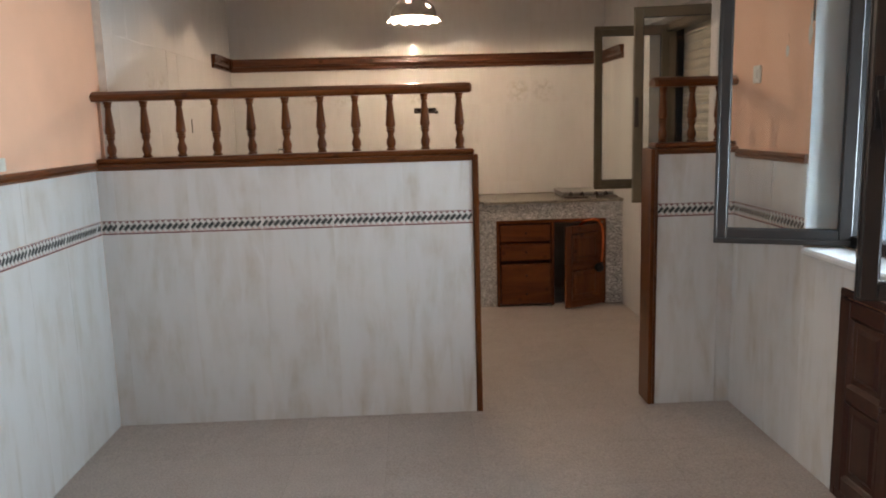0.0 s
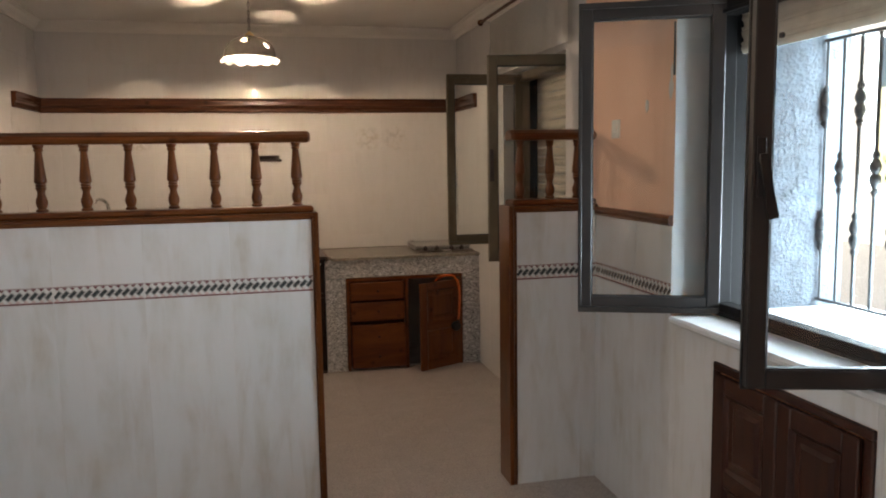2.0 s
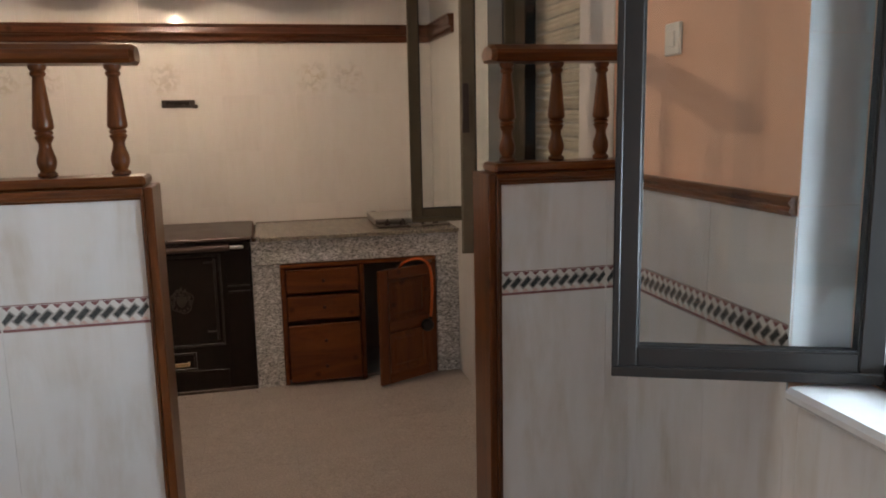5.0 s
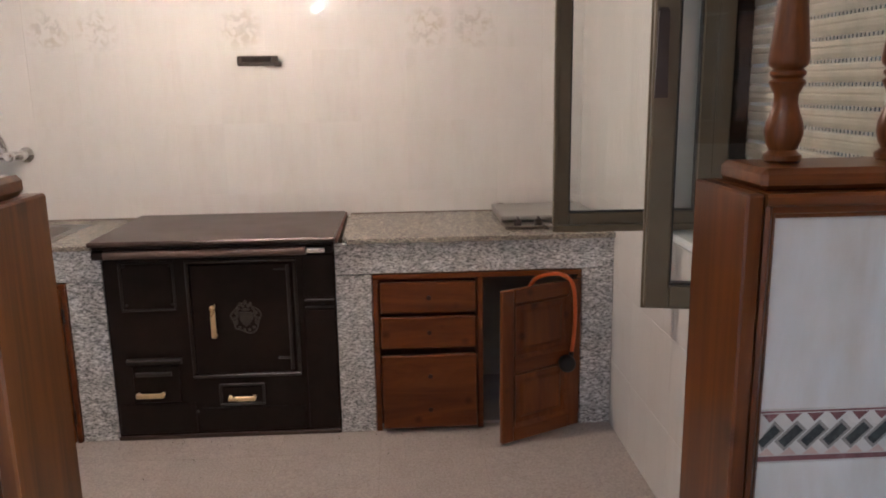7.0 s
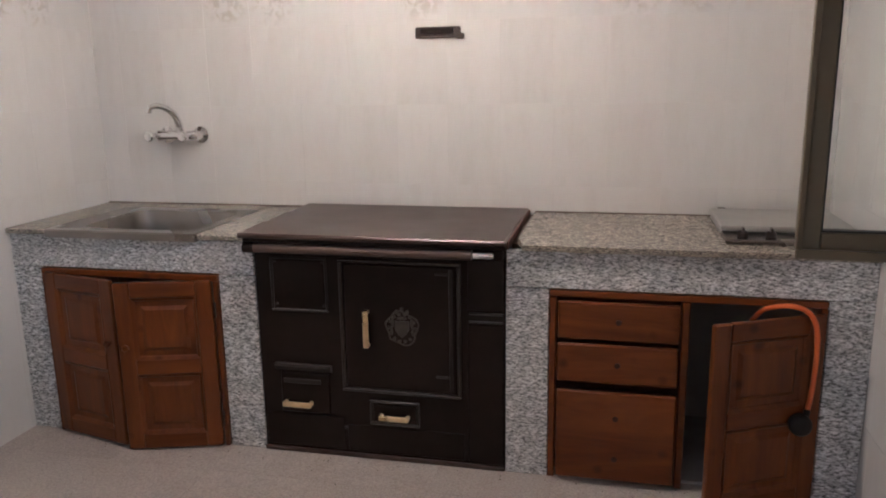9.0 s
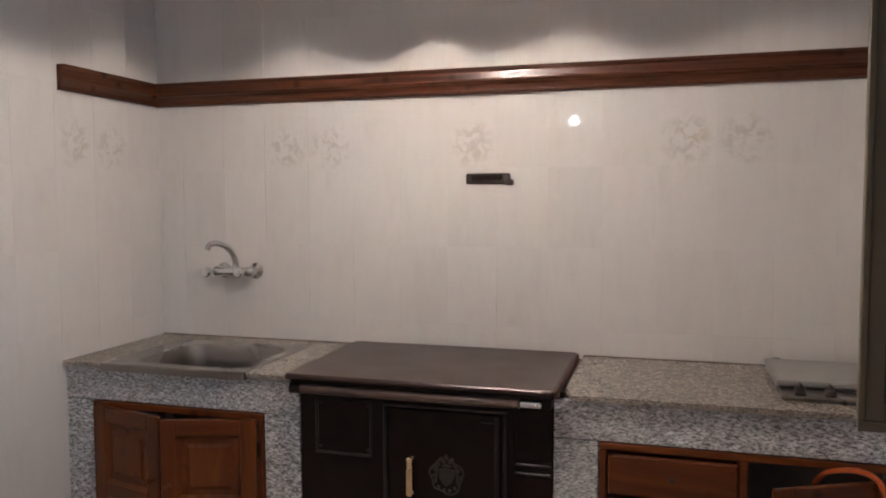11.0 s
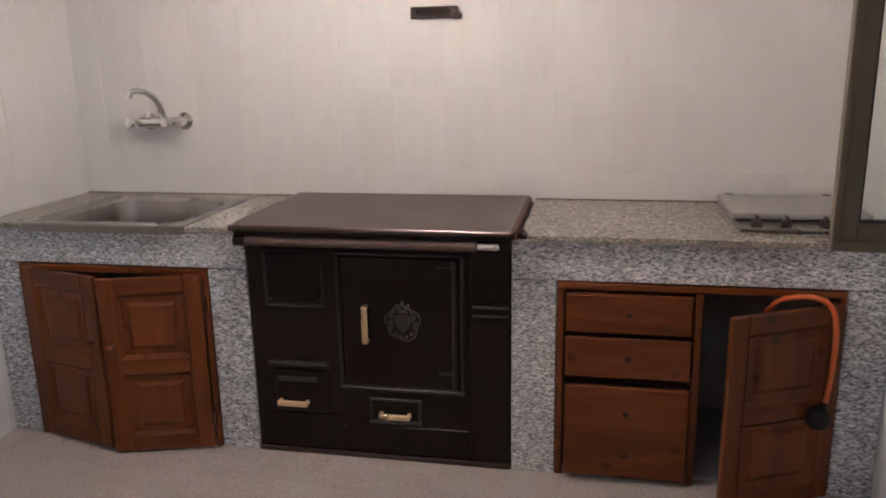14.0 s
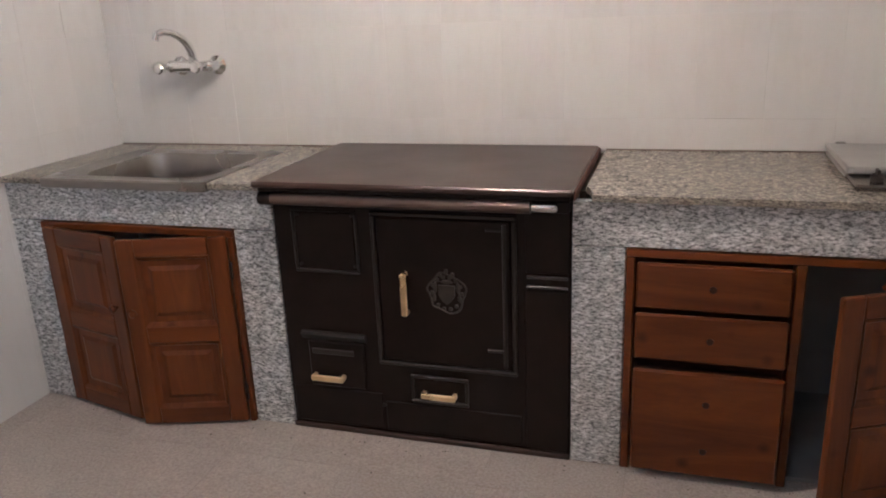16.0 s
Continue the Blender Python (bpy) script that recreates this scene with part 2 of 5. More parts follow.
def m_glass(name, tint=(0.96, 0.98, 0.98)):
    """Thin pane: clear, with a mirror's share by Fresnel."""
    mat = bpy.data.materials.new(name)
    mat.use_nodes = True
    nt = mat.node_tree
    nt.nodes.clear()
    out = nt.nodes.new("ShaderNodeOutputMaterial")
    tr = nt.nodes.new("ShaderNodeBsdfTransparent")
    gl = nt.nodes.new("ShaderNodeBsdfGlossy")
    fr = nt.nodes.new("ShaderNodeFresnel")
    mx = nt.nodes.new("ShaderNodeMixShader")
    tr.inputs["Color"].default_value = (*tint, 1)
    gl.inputs["Roughness"].default_value = 0.02
    fr.inputs["IOR"].default_value = 1.5
    link(nt, fr.outputs[0], mx.inputs[0])
    link(nt, tr.outputs[0], mx.inputs[1])
    link(nt, gl.outputs[0], mx.inputs[2])
    link(nt, mx.outputs[0], out.inputs["Surface"])
    return mat


def m_emit(name, color, strength):
    mat, nt, bs = nodes_of(name)
    bs.inputs["Base Color"].default_value = (*color, 1)
    bs.inputs["Emission Color"].default_value = (*color, 1)
    bs.inputs["Emission Strength"].default_value = strength
    return mat


TILE_FRONT = m_streak_tile("pale_veined_tile", (0.655, 0.665, 0.665), (0.44, 0.39, 0.31), 0.75, 0.10, (12, 12, 2.4))
TILE_KITCHEN = m_streak_tile("cream_veined_tile", (0.68, 0.655, 0.625), (0.50, 0.45, 0.39), 0.26, 0.036, (22, 22, 4))
TILE_REVEAL = m_streak_tile("blue_grey_tile", (0.62, 0.63, 0.62), (0.45, 0.46, 0.46), 0.5, 0.16, (30, 30, 2.0))
FLOOR = m_floor("speckled_floor_tile")


def m_decor(name):
    """The kitchen tile with a faint, worn fruit print low on it."""
    mat = m_streak_tile(name, (0.68, 0.655, 0.625), (0.50, 0.45, 0.39), 0.26, 0.036, (22, 22, 4))
    nt = mat.node_tree
    bs = nt.nodes["Principled BSDF"]
    old = bs.inputs["Base Color"].links[0].from_socket
    vec, rnd = coords(nt)
    tc = nt.nodes.new("ShaderNodeTexCoord")
    ctr = nt.nodes.new("ShaderNodeVectorMath")
    ctr.operation = "DISTANCE"
    link(nt, tc.outputs["Object"], ctr.inputs[0])
    ctr.inputs[1].default_value = (0.109, 0.0, 0.10)
    near = ramp(nt, ctr.outputs["Value"], [(0.05, (1, 1, 1)), (0.115, (0, 0, 0))])
    fruit = ramp(nt, noise_tex(nt, vec, 24.0, 5, 0.6, 0.8), [(0.47, (0, 0, 0)), (0.58, (1, 1, 1))])
    f = nt.nodes.new("ShaderNodeMath")
    f.operation = "MULTIPLY"
    link(nt, near, f.inputs[0])
    link(nt, fruit, f.inputs[1])
    g = nt.nodes.new("ShaderNodeMath")
    g.operation = "MULTIPLY"
    link(nt, f.outputs[0], g.inputs[0])
    g.inputs[1].default_value = 0.42
    tint = ramp(nt, noise_tex(nt, vec, 11.0, 2), [(0.4, (0.40, 0.33, 0.22)), (0.6, (0.38, 0.36, 0.34))])
    link(nt, mix(nt, g.outputs[0], old, tint), bs.inputs["Base Color"])
    return mat


TILE_DECOR = m_decor("printed_cream_tile")
GROUT = m_plain("grout", (0.68, 0.65, 0.605), 0.85)
PEACH = m_plain("peach_plaster", (0.84, 0.515, 0.355), 0.8, 0, 0.05, 3.0, 0.3, 0.002)
CEIL = m_plain("ceiling_paint", (0.76, 0.73, 0.68), 0.85, 0, 0.03, 3.0, 0.1)
WOOD_X = m_wood("varnished_wood_along_x", (0.205, 0.063, 0.0135), (0.062, 0.018, 0.005), (3, 60, 60))
WOOD_Y = m_wood("varnished_wood_along_y", (0.205, 0.063, 0.0135), (0.062, 0.018, 0.005), (60, 3, 60))
WOOD_Z = m_wood("varnished_wood_along_z", (0.205, 0.063, 0.0135), (0.062, 0.018, 0.005), (60, 60, 3))
SHELF_X = m_wood("dark_varnished_wood_along_x", (0.12, 0.043, 0.018), (0.045, 0.016, 0.009), (3, 60, 60), 0.3)
SHELF_Y = m_wood("dark_varnished_wood_along_y", (0.12, 0.043, 0.018), (0.045, 0.016, 0.009), (60, 3, 60), 0.2)
PINE_X = m_wood("red_stained_pine_along_x", (0.215, 0.060, 0.011), (0.098, 0.024, 0.0055), (2.4, 22, 22), 0.34)
PINE_Z = m_wood("red_stained_pine_along_z", (0.215, 0.060, 0.011), (0.098, 0.024, 0.0055), (22, 22, 2.4), 0.34)
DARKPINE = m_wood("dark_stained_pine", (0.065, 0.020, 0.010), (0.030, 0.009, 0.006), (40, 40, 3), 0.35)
DARKPINE_Y = m_wood("dark_stained_pine_along_y", (0.065, 0.020, 0.010), (0.030, 0.009, 0.006), (40, 3, 40), 0.35)
GRANITE = m_granite("grey_granite")
GRANITE_TOP = m_granite("worktop_granite", (0.71, 0.66, 0.59), 0.26, 1.3)
GRANITE_RAW = m_plain("rough_granite", (0.068, 0.078, 0.092), 0.95, 0, 0.42, 22, 1.0, 0.010)
ENAMEL = m_plain("black_enamel", (0.012, 0.0065, 0.005), 0.33, 0, 0.2, 14, 0.08, spec=0.22)
ENAMEL_EDGE = m_plain("worn_black_enamel", (0.022, 0.016, 0.013), 0.42, 0.0, 0.25, 30, 0.1)
RUST = m_plain("rusty_brown_iron", (0.115, 0.045, 0.030), 0.7, 0, 0.35, 40, 0.3)
EMBLEM = m_plain("dull_bronze_relief", (0.050, 0.040, 0.032), 0.55, 0.2, 0.25, 30, 0.1)
STOVETOP = m_plain("dark_brown_plate", (0.042, 0.022, 0.017), 0.33, 0.1, 0.15, 12, 0.1)
RAIL_MET = m_plain("brown_metal_rail", (0.14, 0.10, 0.085), 0.35, 0.5, 0.15, 12, 0.05)
BRASS = m_plain("brass", (0.80, 0.62, 0.36), 0.28, 0.9, 0.1, 30, 0.05)
CHROME = m_plain("chrome", (0.82, 0.82, 0.82), 0.12, 1.0, 0.05, 30, 0.03)
STEEL = m_plain("stainless_steel", (0.29, 0.268, 0.25), 0.27, 1.0, 0.08, 8, 0.05)
ALU = m_plain("bronze_aluminium", (0.026, 0.023, 0.022), 0.36, 0.0, 0.1, 10, 0.05, spec=0.3)
ALU_K = m_plain("olive_bronze_aluminium", (0.125, 0.100, 0.064), 0.42, 0.0, 0.1, 10, 0.05, spec=0.35)
# darker copy of the bronze aluminium: the recess's shade is put into its colour
ALU_SHADED = m_plain("shaded_bronze_aluminium", (0.012, 0.011, 0.011), 0.6, 0.0, 0.1, 10, 0.05, spec=0.08)
RUBBER = m_plain("black_rubber", (0.015, 0.015, 0.016), 0.5)
HOSE = m_plain("orange_rubber", (0.60, 0.12, 0.025), 0.45)
BLACK = m_plain("black_plastic", (0.014, 0.013, 0.013), 0.45, spec=0.25)
BROWNP = m_plain("dark_brown_metal", (0.045, 0.032, 0.027), 0.4, 0.3)
MARBLE = m_plain("white_marble", (0.70, 0.71, 0.715), 0.18, 0, 0.10, 6, 0.05)
WHITEP = m_plain("white_plastic", (0.72, 0.70, 0.64), 0.35)
PEG = m_plain("shutter_beige", (0.52, 0.47, 0.38), 0.5)
IRON = m_plain("painted_iron", (0.05, 0.052, 0.055), 0.55, 0.3, 0.2, 30, 0.3, 0.001)
PLASTER_OUT = m_plain("exterior_render", (0.62, 0.60, 0.56), 0.9, 0, 0.08, 4, 0.3, 0.003)
CABLE_IN = m_plain("cabinet_inside", (0.30, 0.30, 0.30), 0.8, 0, 0.15, 6)
CREAM = m_plain("cream_fabric", (0.82, 0.79, 0.73), 0.85, 0, 0.04, 60, 0.2)
RED = m_plain("brick_red_glaze", (0.20, 0.095, 0.10), 0.25, 0, 0.25, 60)
PINK = m_plain("pale_pink_glaze", (0.55, 0.42, 0.38), 0.25)
DARKG = m_plain("dark_green_glaze", (0.045, 0.055, 0.057), 0.25, 0, 0.4, 90)
# brown of the mortar bed, also the painted shadow gap behind the worktops
GAP_MORTAR = m_plain("brown_shadow_gap_and_mortar", (0.14, 0.10, 0.075), 0.8, 0, 0.3, 60)
FLOOR_JOINT = m_plain("floor_joint", (0.30, 0.26, 0.225), 0.9)
GREYG = m_plain("soft_grey_glaze", (0.27, 0.26, 0.25), 0.25)
PALE = m_plain("pale_grey_glaze", (0.60, 0.60, 0.58), 0.25)
ASPHALT = m_plain("concrete_street", (0.30, 0.29, 0.27), 0.9, 0, 0.2, 40)
PAVE = m_plain("pavement", (0.35, 0.34, 0.32), 0.9, 0, 0.1, 5)
GLASS = m_glass("clear_glass")
HOBLID = m_plain("grey_painted_lid", (0.36, 0.35, 0.33), 0.35, 0.3, 0.05)
CERAMIC = m_plain("smoked_ceramic", (0.34, 0.31, 0.27), 0.25)
BANNER_W = m_plain("pale_banner_print", (0.8, 0.8, 0.78), 0.8)


def m_thin(name, color):
    """Printed plastic cloth: part of the daylight behind it comes through."""
    mat, nt, bs = nodes_of(name)
    vec, _ = coords(nt)
    tl = nt.nodes.new("ShaderNodeBsdfTranslucent")
    mx = nt.nodes.new("ShaderNodeMixShader")
    lo = tuple(c * 0.85 for c in color)
    link(nt, ramp(nt, noise_tex(nt, vec, 6.0, 4), [(0.3, lo), (0.7, color)]), tl.inputs["Color"])
    bs.inputs["Base Color"].default_value = (*color, 1)
    bs.inputs["Roughness"].default_value = 0.6
    mx.inputs[0].default_value = 0.25
    link(nt, tl.outputs[0], mx.inputs[1])
    link(nt, bs.outputs[0], mx.inputs[2])
    link(nt, mx.outputs[0], nt.nodes["Material Output"].inputs["Surface"])
    return mat


BANNER = m_thin("beige_banner", (0.36, 0.31, 0.22))
BANNER_D = m_thin("grey_banner_print", (0.125, 0.13, 0.135))
BANNER_T = m_thin("faded_brown_print", (0.20, 0.17, 0.13))
BANNER_C = m_thin("pale_banner_cloth", (0.85, 0.83, 0.78))


def m_opal(name):
    """White opal glass: scatters light on and through."""
    mat = bpy.data.materials.new(name)
    mat.use_nodes = True
    nt = mat.node_tree
    nt.nodes.clear()
    out = nt.nodes.new("ShaderNodeOutputMaterial")
    tl = nt.nodes.new("ShaderNodeBsdfTranslucent")
    df = nt.nodes.new("ShaderNodeBsdfDiffuse")
    mx = nt.nodes.new("ShaderNodeMixShader")
    tl.inputs["Color"].default_value = (0.8, 0.76, 0.68, 1)
    df.inputs["Color"].default_value = (0.8, 0.78, 0.74, 1)
    mx.inputs[0].default_value = 0.36
    link(nt, tl.outputs[0], mx.inputs[1])
    link(nt, df.outputs[0], mx.inputs[2])
    link(nt, mx.outputs[0], out.inputs["Surface"])
    return mat


OPAL = m_opal("opal_glass")
BULB = m_emit("bulb_glow", (1.0, 0.79, 0.595), BULB_POWER)
BULB_DIM = m_emit("dim_bulb_glow", (1.0, 0.93, 0.86), DIM_POWER)

# sky light entering by the dining window, set in its opening
sky_lamp = new("sky_light", bpy.data.lights.new("sky_light", "AREA"))
sky_lamp.data.shape = "RECTANGLE"
sky_lamp.data.size, sky_lamp.data.size_y = 1.13, 1.10
sky_lamp.data.energy = SKY_LAMP
sky_lamp.data.color = (0.64, 0.84, 1.0)
sky_lamp.matrix_basis = look((2.11, -1.215, 1.50), (0.5, -1.215, 1.42))

# fill light in the sky's colour, added at the west wall beside the start
west_fill = new("fill_light_west", bpy.data.lights.new("fill_light_west", "AREA"))
west_fill.data.shape = "RECTANGLE"
west_fill.data.size, west_fill.data.size_y = 1.50, 1.95
west_fill.data.energy = WEST_FILL
west_fill.data.color = (0.66, 0.84, 1.0)
west_fill.matrix_basis = look((-2.20, -4.15, 1.06), (0.0, -4.15, 1.06))

# ---- large structure ----
def wall(name, boxes, mat):
    bm = bmesh.new()
    for b in boxes:
        add_box(bm, *b)
    ob = part(name, bm, mat, kind="structure")
    return ob


floor = wall("floor", [(-2.3, 1.98, YR - 0.2, YB + 0.25, -0.14, -0.0012)], FLOOR_JOINT)
ceiling_ob = wall("ceiling", [(-2.3, 2.6, YR - 0.2, YB + 0.25, H, H + 0.15)], CEIL)
wall_north = wall("wall_north", [(-2.3, 1.98, YB + 0.0015, YB + 0.25, -0.004, H)], GROUT)
wall_south = wall("wall_south", [(-2.3, 1.98, YR - 0.2, YR, -0.004, H)], PEACH)
wall_west_kitchen = wall("wall_west_kitchen", [(-2.3, KX0 - 0.0015, PT, YB + 0.0015, -0.004, H)], GROUT)
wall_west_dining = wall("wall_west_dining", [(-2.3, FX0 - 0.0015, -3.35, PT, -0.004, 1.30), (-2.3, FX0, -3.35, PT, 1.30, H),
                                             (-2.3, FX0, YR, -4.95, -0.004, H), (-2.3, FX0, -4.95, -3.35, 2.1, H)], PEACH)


def wall_with_window(name, x0, x1, y0, y1, w, mat, out_in=0.0):
    a, b, c, d = w
    return wall(name, [(x0, x1, y0, a, -0.004, H), (x0, x1, b, y1, -0.004, H), (x0, x1, a, b, -0.004, c), (x0, x1, a, b, d, H)], mat)


wall_east_dining = wall_with_window("wall_east_dining", FX1, 1.56, YR, PT, W1, PEACH)
wall_east_kitchen = wall_with_window("wall_east_kitchen", KX1 + 0.0015, 1.58, PT, YB + 0.0015, W2, GROUT)
# outer leaf of rough granite, with slightly narrower openings
a, b, c, d = W1
wall_east_outer = wall("wall_east_outer", [
    (1.60, XO, YR, a, -0.20, 2.75), (1.60, XO, b + 0.005, W2[0] + 0.05, -0.004, 2.75),
    (1.60, XO, W2[1] - 0.05, YB + 0.25, -0.20, 2.75),
    (1.60, XO, a, b + 0.005, -0.20, 0.90), (1.60, XO, a, b + 0.005, 2.14, 2.75),
    (1.66, XO, W2[0] + 0.05, W2[1] - 0.05, -0.20, 0.95), (1.66, XO, W2[0] + 0.05, W2[1] - 0.05, 2.14, 2.75)], GRANITE_RAW)
part("wall_cavity_filling", add_box(add_box(bmesh.new(), 1.56, 1.60, YR, a, 0, H), 1.58, 1.60, b + 0.001, W2[0], 0, H), PLASTER_OUT, kind="structure")

# partition core
partition = wall("wall_partition", [(FX0, 0.005, PF + 0.0015, PT - 0.0015, -0.004, 1.297)], GROUT)
partition_pier = wall("wall_partition_pier", [(0.913, FX1, PF + 0.0015, PT - 0.0015, -0.004, 1.297)], GROUT)
wall("wall_north_return", [(FX1, KX1 + 0.0015, PT - 0.006, PT, -0.004, H)], TILE_KITCHEN)

# cornice round the kitchen and dining ceiling
def cornice(name, x0, x1, y0, y1):
    prof = [(0, 0), (0.075, 0), (0.075, -0.012), (0.055, -0.02), (0.045, -0.035), (0.022, -0.05), (0.014, -0.062), (0.014, -0.078), (0, -0.078)]
    bm = bmesh.new()
    loops = []
    for p, q in prof:
        z = H + q - 0.001
        loops.append([bm.verts.new(c) for c in ((x0 + p, y0 + p, z), (x1 - p, y0 + p, z), (x1 - p, y1 - p, z), (x0 + p, y1 - p, z))])
    n = len(loops)
    for i in range(n):
        u, w = loops[i], loops[(i + 1) % n]
        for k in (1, 2, 3):
            bm.faces.new([u[k], u[(k + 1) % 4], w[(k + 1) % 4], w[k]])
    return part(name, bm, CEIL, kind="structure")


cornice("cornice", KX0, KX1, PT, YB)


# ---- partition woodwork ----
PM = (PF + PT) / 2
CAP = 1.327


def jamb(x, sgn, label):
    """Upright jamb board with a stepped moulding that frames the tiles; sgn points to the opening."""
    t = thing("partition_jamb", (x, PM, 0), label=label, category="wooden trim")
    part("jamb_board", box(x, x + sgn * 0.022, PF - 0.010, PT + 0.012, 0, CAP, 0.003), WOOD_Z, t)
    bm = box(x - sgn * 0.0005, x - sgn * 0.0085, PF - 0.014, PF + 0.004, 0, CAP - 0.012, 0.004)
    return t, bm


trim_post, bm = jamb(0.006, 1, "brown varnished wooden jamb board ending the tiled half wall")
part("edge_moulding", bm, WOOD_Z, trim_post)
trim_post2, bm = jamb(0.912, -1, "brown varnished wooden jamb board on the narrow pier")
add_box(bm, 0.9211, 0.9255, PF - 0.009, PF + 0.004, 0, CAP - 0.020, 0.003)
add_box(bm, 0.9258, 0.9285, PF - 0.004, PF + 0.004, 0, CAP - 0.026, 0.002)
part("edge_moulding", bm, WOOD_Z, trim_post2)

BAL = [(0.020, 0), (0.0235, 0.003), (0.0235, 0.009), (0.019, 0.012), (0.0165, 0.015), (0.0208, 0.024), (0.0234, 0.036), (0.0224, 0.048),
       (0.0182, 0.060), (0.0146, 0.072), (0.0146, 0.082), (0.0200, 0.093), (0.0225, 0.098), (0.0175, 0.102), (0.0215, 0.106),
       (0.0215, 0.110), (0.0175, 0.113), (0.0235, 0.118), (0.0248, 0.124), (0.0220, 0.150), (0.0178, 0.195), (0.0136, 0.236), (0.0132, 0.240),
       (0.0185, 0.246), (0.0185, 0.251), (0.0155, 0.255), (0.021, 0.262), (0.021, 0.270)]
bal_mesh = finish("baluster", add_lathe(bmesh.new(), BAL, 20), WOOD_Z, True)


def balustrade(x0, x1, xs, set0, set1, rail0, rail1, label):
    """Cap of three stepped mouldings, a set-in upper board, turned balusters and a rounded handrail."""
    o = Vector(((x0 + x1) / 2, PM, 1.30))
    t = thing("balustrade", tuple(o), label=label, category="balustrade")
    step = [(PF - 0.004, 1.2972), (PF - 0.005, 1.302), (PF - 0.009, 1.304), (PF - 0.010, 1.311), (PF - 0.0135, 1.314), (PF - 0.014, CAP - 0.004), (PF - 0.011, CAP)]
    part("base_rail", add_prism(bmesh.new(), step + [(PT + PF - p, q) for p, q in step[::-1]], "x", x0 + 0.0005, x1 - 0.0005), WOOD_X, t)
    part("cap_board", box(x0 + set0, x1 - set1, PF + 0.006, PT - 0.006, CAP + 0.0003, 1.354, 0.007), WOOD_X, t)
    prof = [(0.030, 1.630), (0.140, 1.630), (0.152, 1.640), (0.156, 1.652), (0.148, 1.662), (0.122, 1.676), (0.085, 1.680), (0.048, 1.676), (0.022, 1.662), (0.014, 1.652), (0.018, 1.640)]
    prof = [(p - 0.085 + PM + 0.008, q - 0.002) for p, q in prof]
    bm, rings = bmesh.new(), []
    cy, cz = PM + 0.008, 1.652
    for x, f in ((rail0, 0.72 if rail0 > 0 else 1.0), (rail0 + 0.010, 1.0), (rail1 - 0.010, 1.0), (rail1, 0.72 if rail0 < 0 else 1.0)):
        rings.append([bm.verts.new((x, cy + (p - cy) * f, cz + (q - cz) * f)) for p, q in prof])
    for u, v in zip(rings, rings[1:]):
        for k in range(len(prof)):
            bm.faces.new([u[k], u[(k + 1) % len(prof)], v[(k + 1) % len(prof)], v[k]])
    bm.faces.new(rings[0][::-1])
    bm.faces.new(rings[-1])
    part("handrail", bm, WOOD_X, t)
    for x in xs:
        ob = new("baluster", bal_mesh)
        ob.parent = t
        ob.matrix_basis = Matrix.Translation(Vector((x, PM + 0.012, 1.3545)) - o) @ Matrix.Diagonal((1, 1, 1.013, 1))
    return t


balustrade(FX0 + 0.001, 0.0055, [-1.770 + 0.1716 * i for i in range(11)], 0, -0.006, FX0 + 0.001, 0.007, "brown varnished turned wooden balustrade on top of the long half wall")
balustrade(0.9125, FX1 - 0.001, [0.973, 1.120, 1.258], 0.002, 0, 0.914, FX1 - 0.001, "short brown varnished turned wooden balustrade on the tiled pier")

# dado rails
def dado(name, xa, xb, y0, y1, dz=0.0):
    s = 1 if xb > xa else -1
    prof = [(xa, 1.300), (xa + s * 0.014, 1.300), (xa + s * 0.022, 1.310), (xa + s * 0.016, 1.318), (xa + s * 0.024, 1.328), (xa + s * 0.014, 1.338), (xa, 1.340)]
    prof = [(p, q + dz) for p, q in prof]
    return part(name, add_prism(bmesh.new(), prof, "y", y0, y1), WOOD_Y, kind="structure")


dado("dado_rail_west", FX0 - 0.001, 0, -3.35, PF - 0.015)
dado("dado_rail_east", FX1 + 0.001, 0, W1[1] + 0.004, PF - 0.015, -0.024)
dado("dado_rail_east_far", FX1 + 0.001, 0, YR, W1[0] - 0.005)

# ---- kitchen worktop, cooker, cupboards ----
CF = 2.292          # front of the granite
left_unit = thing("stone_counter", (-1.26, 2.6, 0), label="grey granite kitchen counter front with stainless sink bay beside the wall", category="counter")
bm = box(KX0, -0.737, CF, CF + 0.03, 0.697, 0.827, 0.003)
part("apron", bm, GRANITE, left_unit, "grey speckled granite apron slab")
part("leg", box(KX0, -1.652, CF, CF + 0.03, 0, 0.694, 0.003), GRANITE, left_unit)
part("leg", box(-0.883, -0.737, CF, CF + 0.60, 0, 0.694, 0.003), GRANITE, left_unit)
for q in ((KX0, -1.606, 2.272, YB), (-0.949, -0.762, 2.272, YB), (-1.605, -0.950, 2.806, YB)):
    part("worktop_slab", box(*q, 0.830, 0.850, 0.003), GRANITE_TOP, left_unit, "polished beige-grey granite worktop")

# brown strip painted in for the shadow gap between worktop and tiles
part("back_joint", box(KX0 + 0.0005, -0.763, YB - 0.004, YB - 0.0005, 0.8502, 0.8545), GAP_MORTAR, left_unit, "thin brown strip drawn as the shadow gap along the tiles")

sink = thing("kitchen_sink", (-1.28, 2.54, 0.7), label="stainless steel inset kitchen sink with one bowl, set in granite", category="sink")


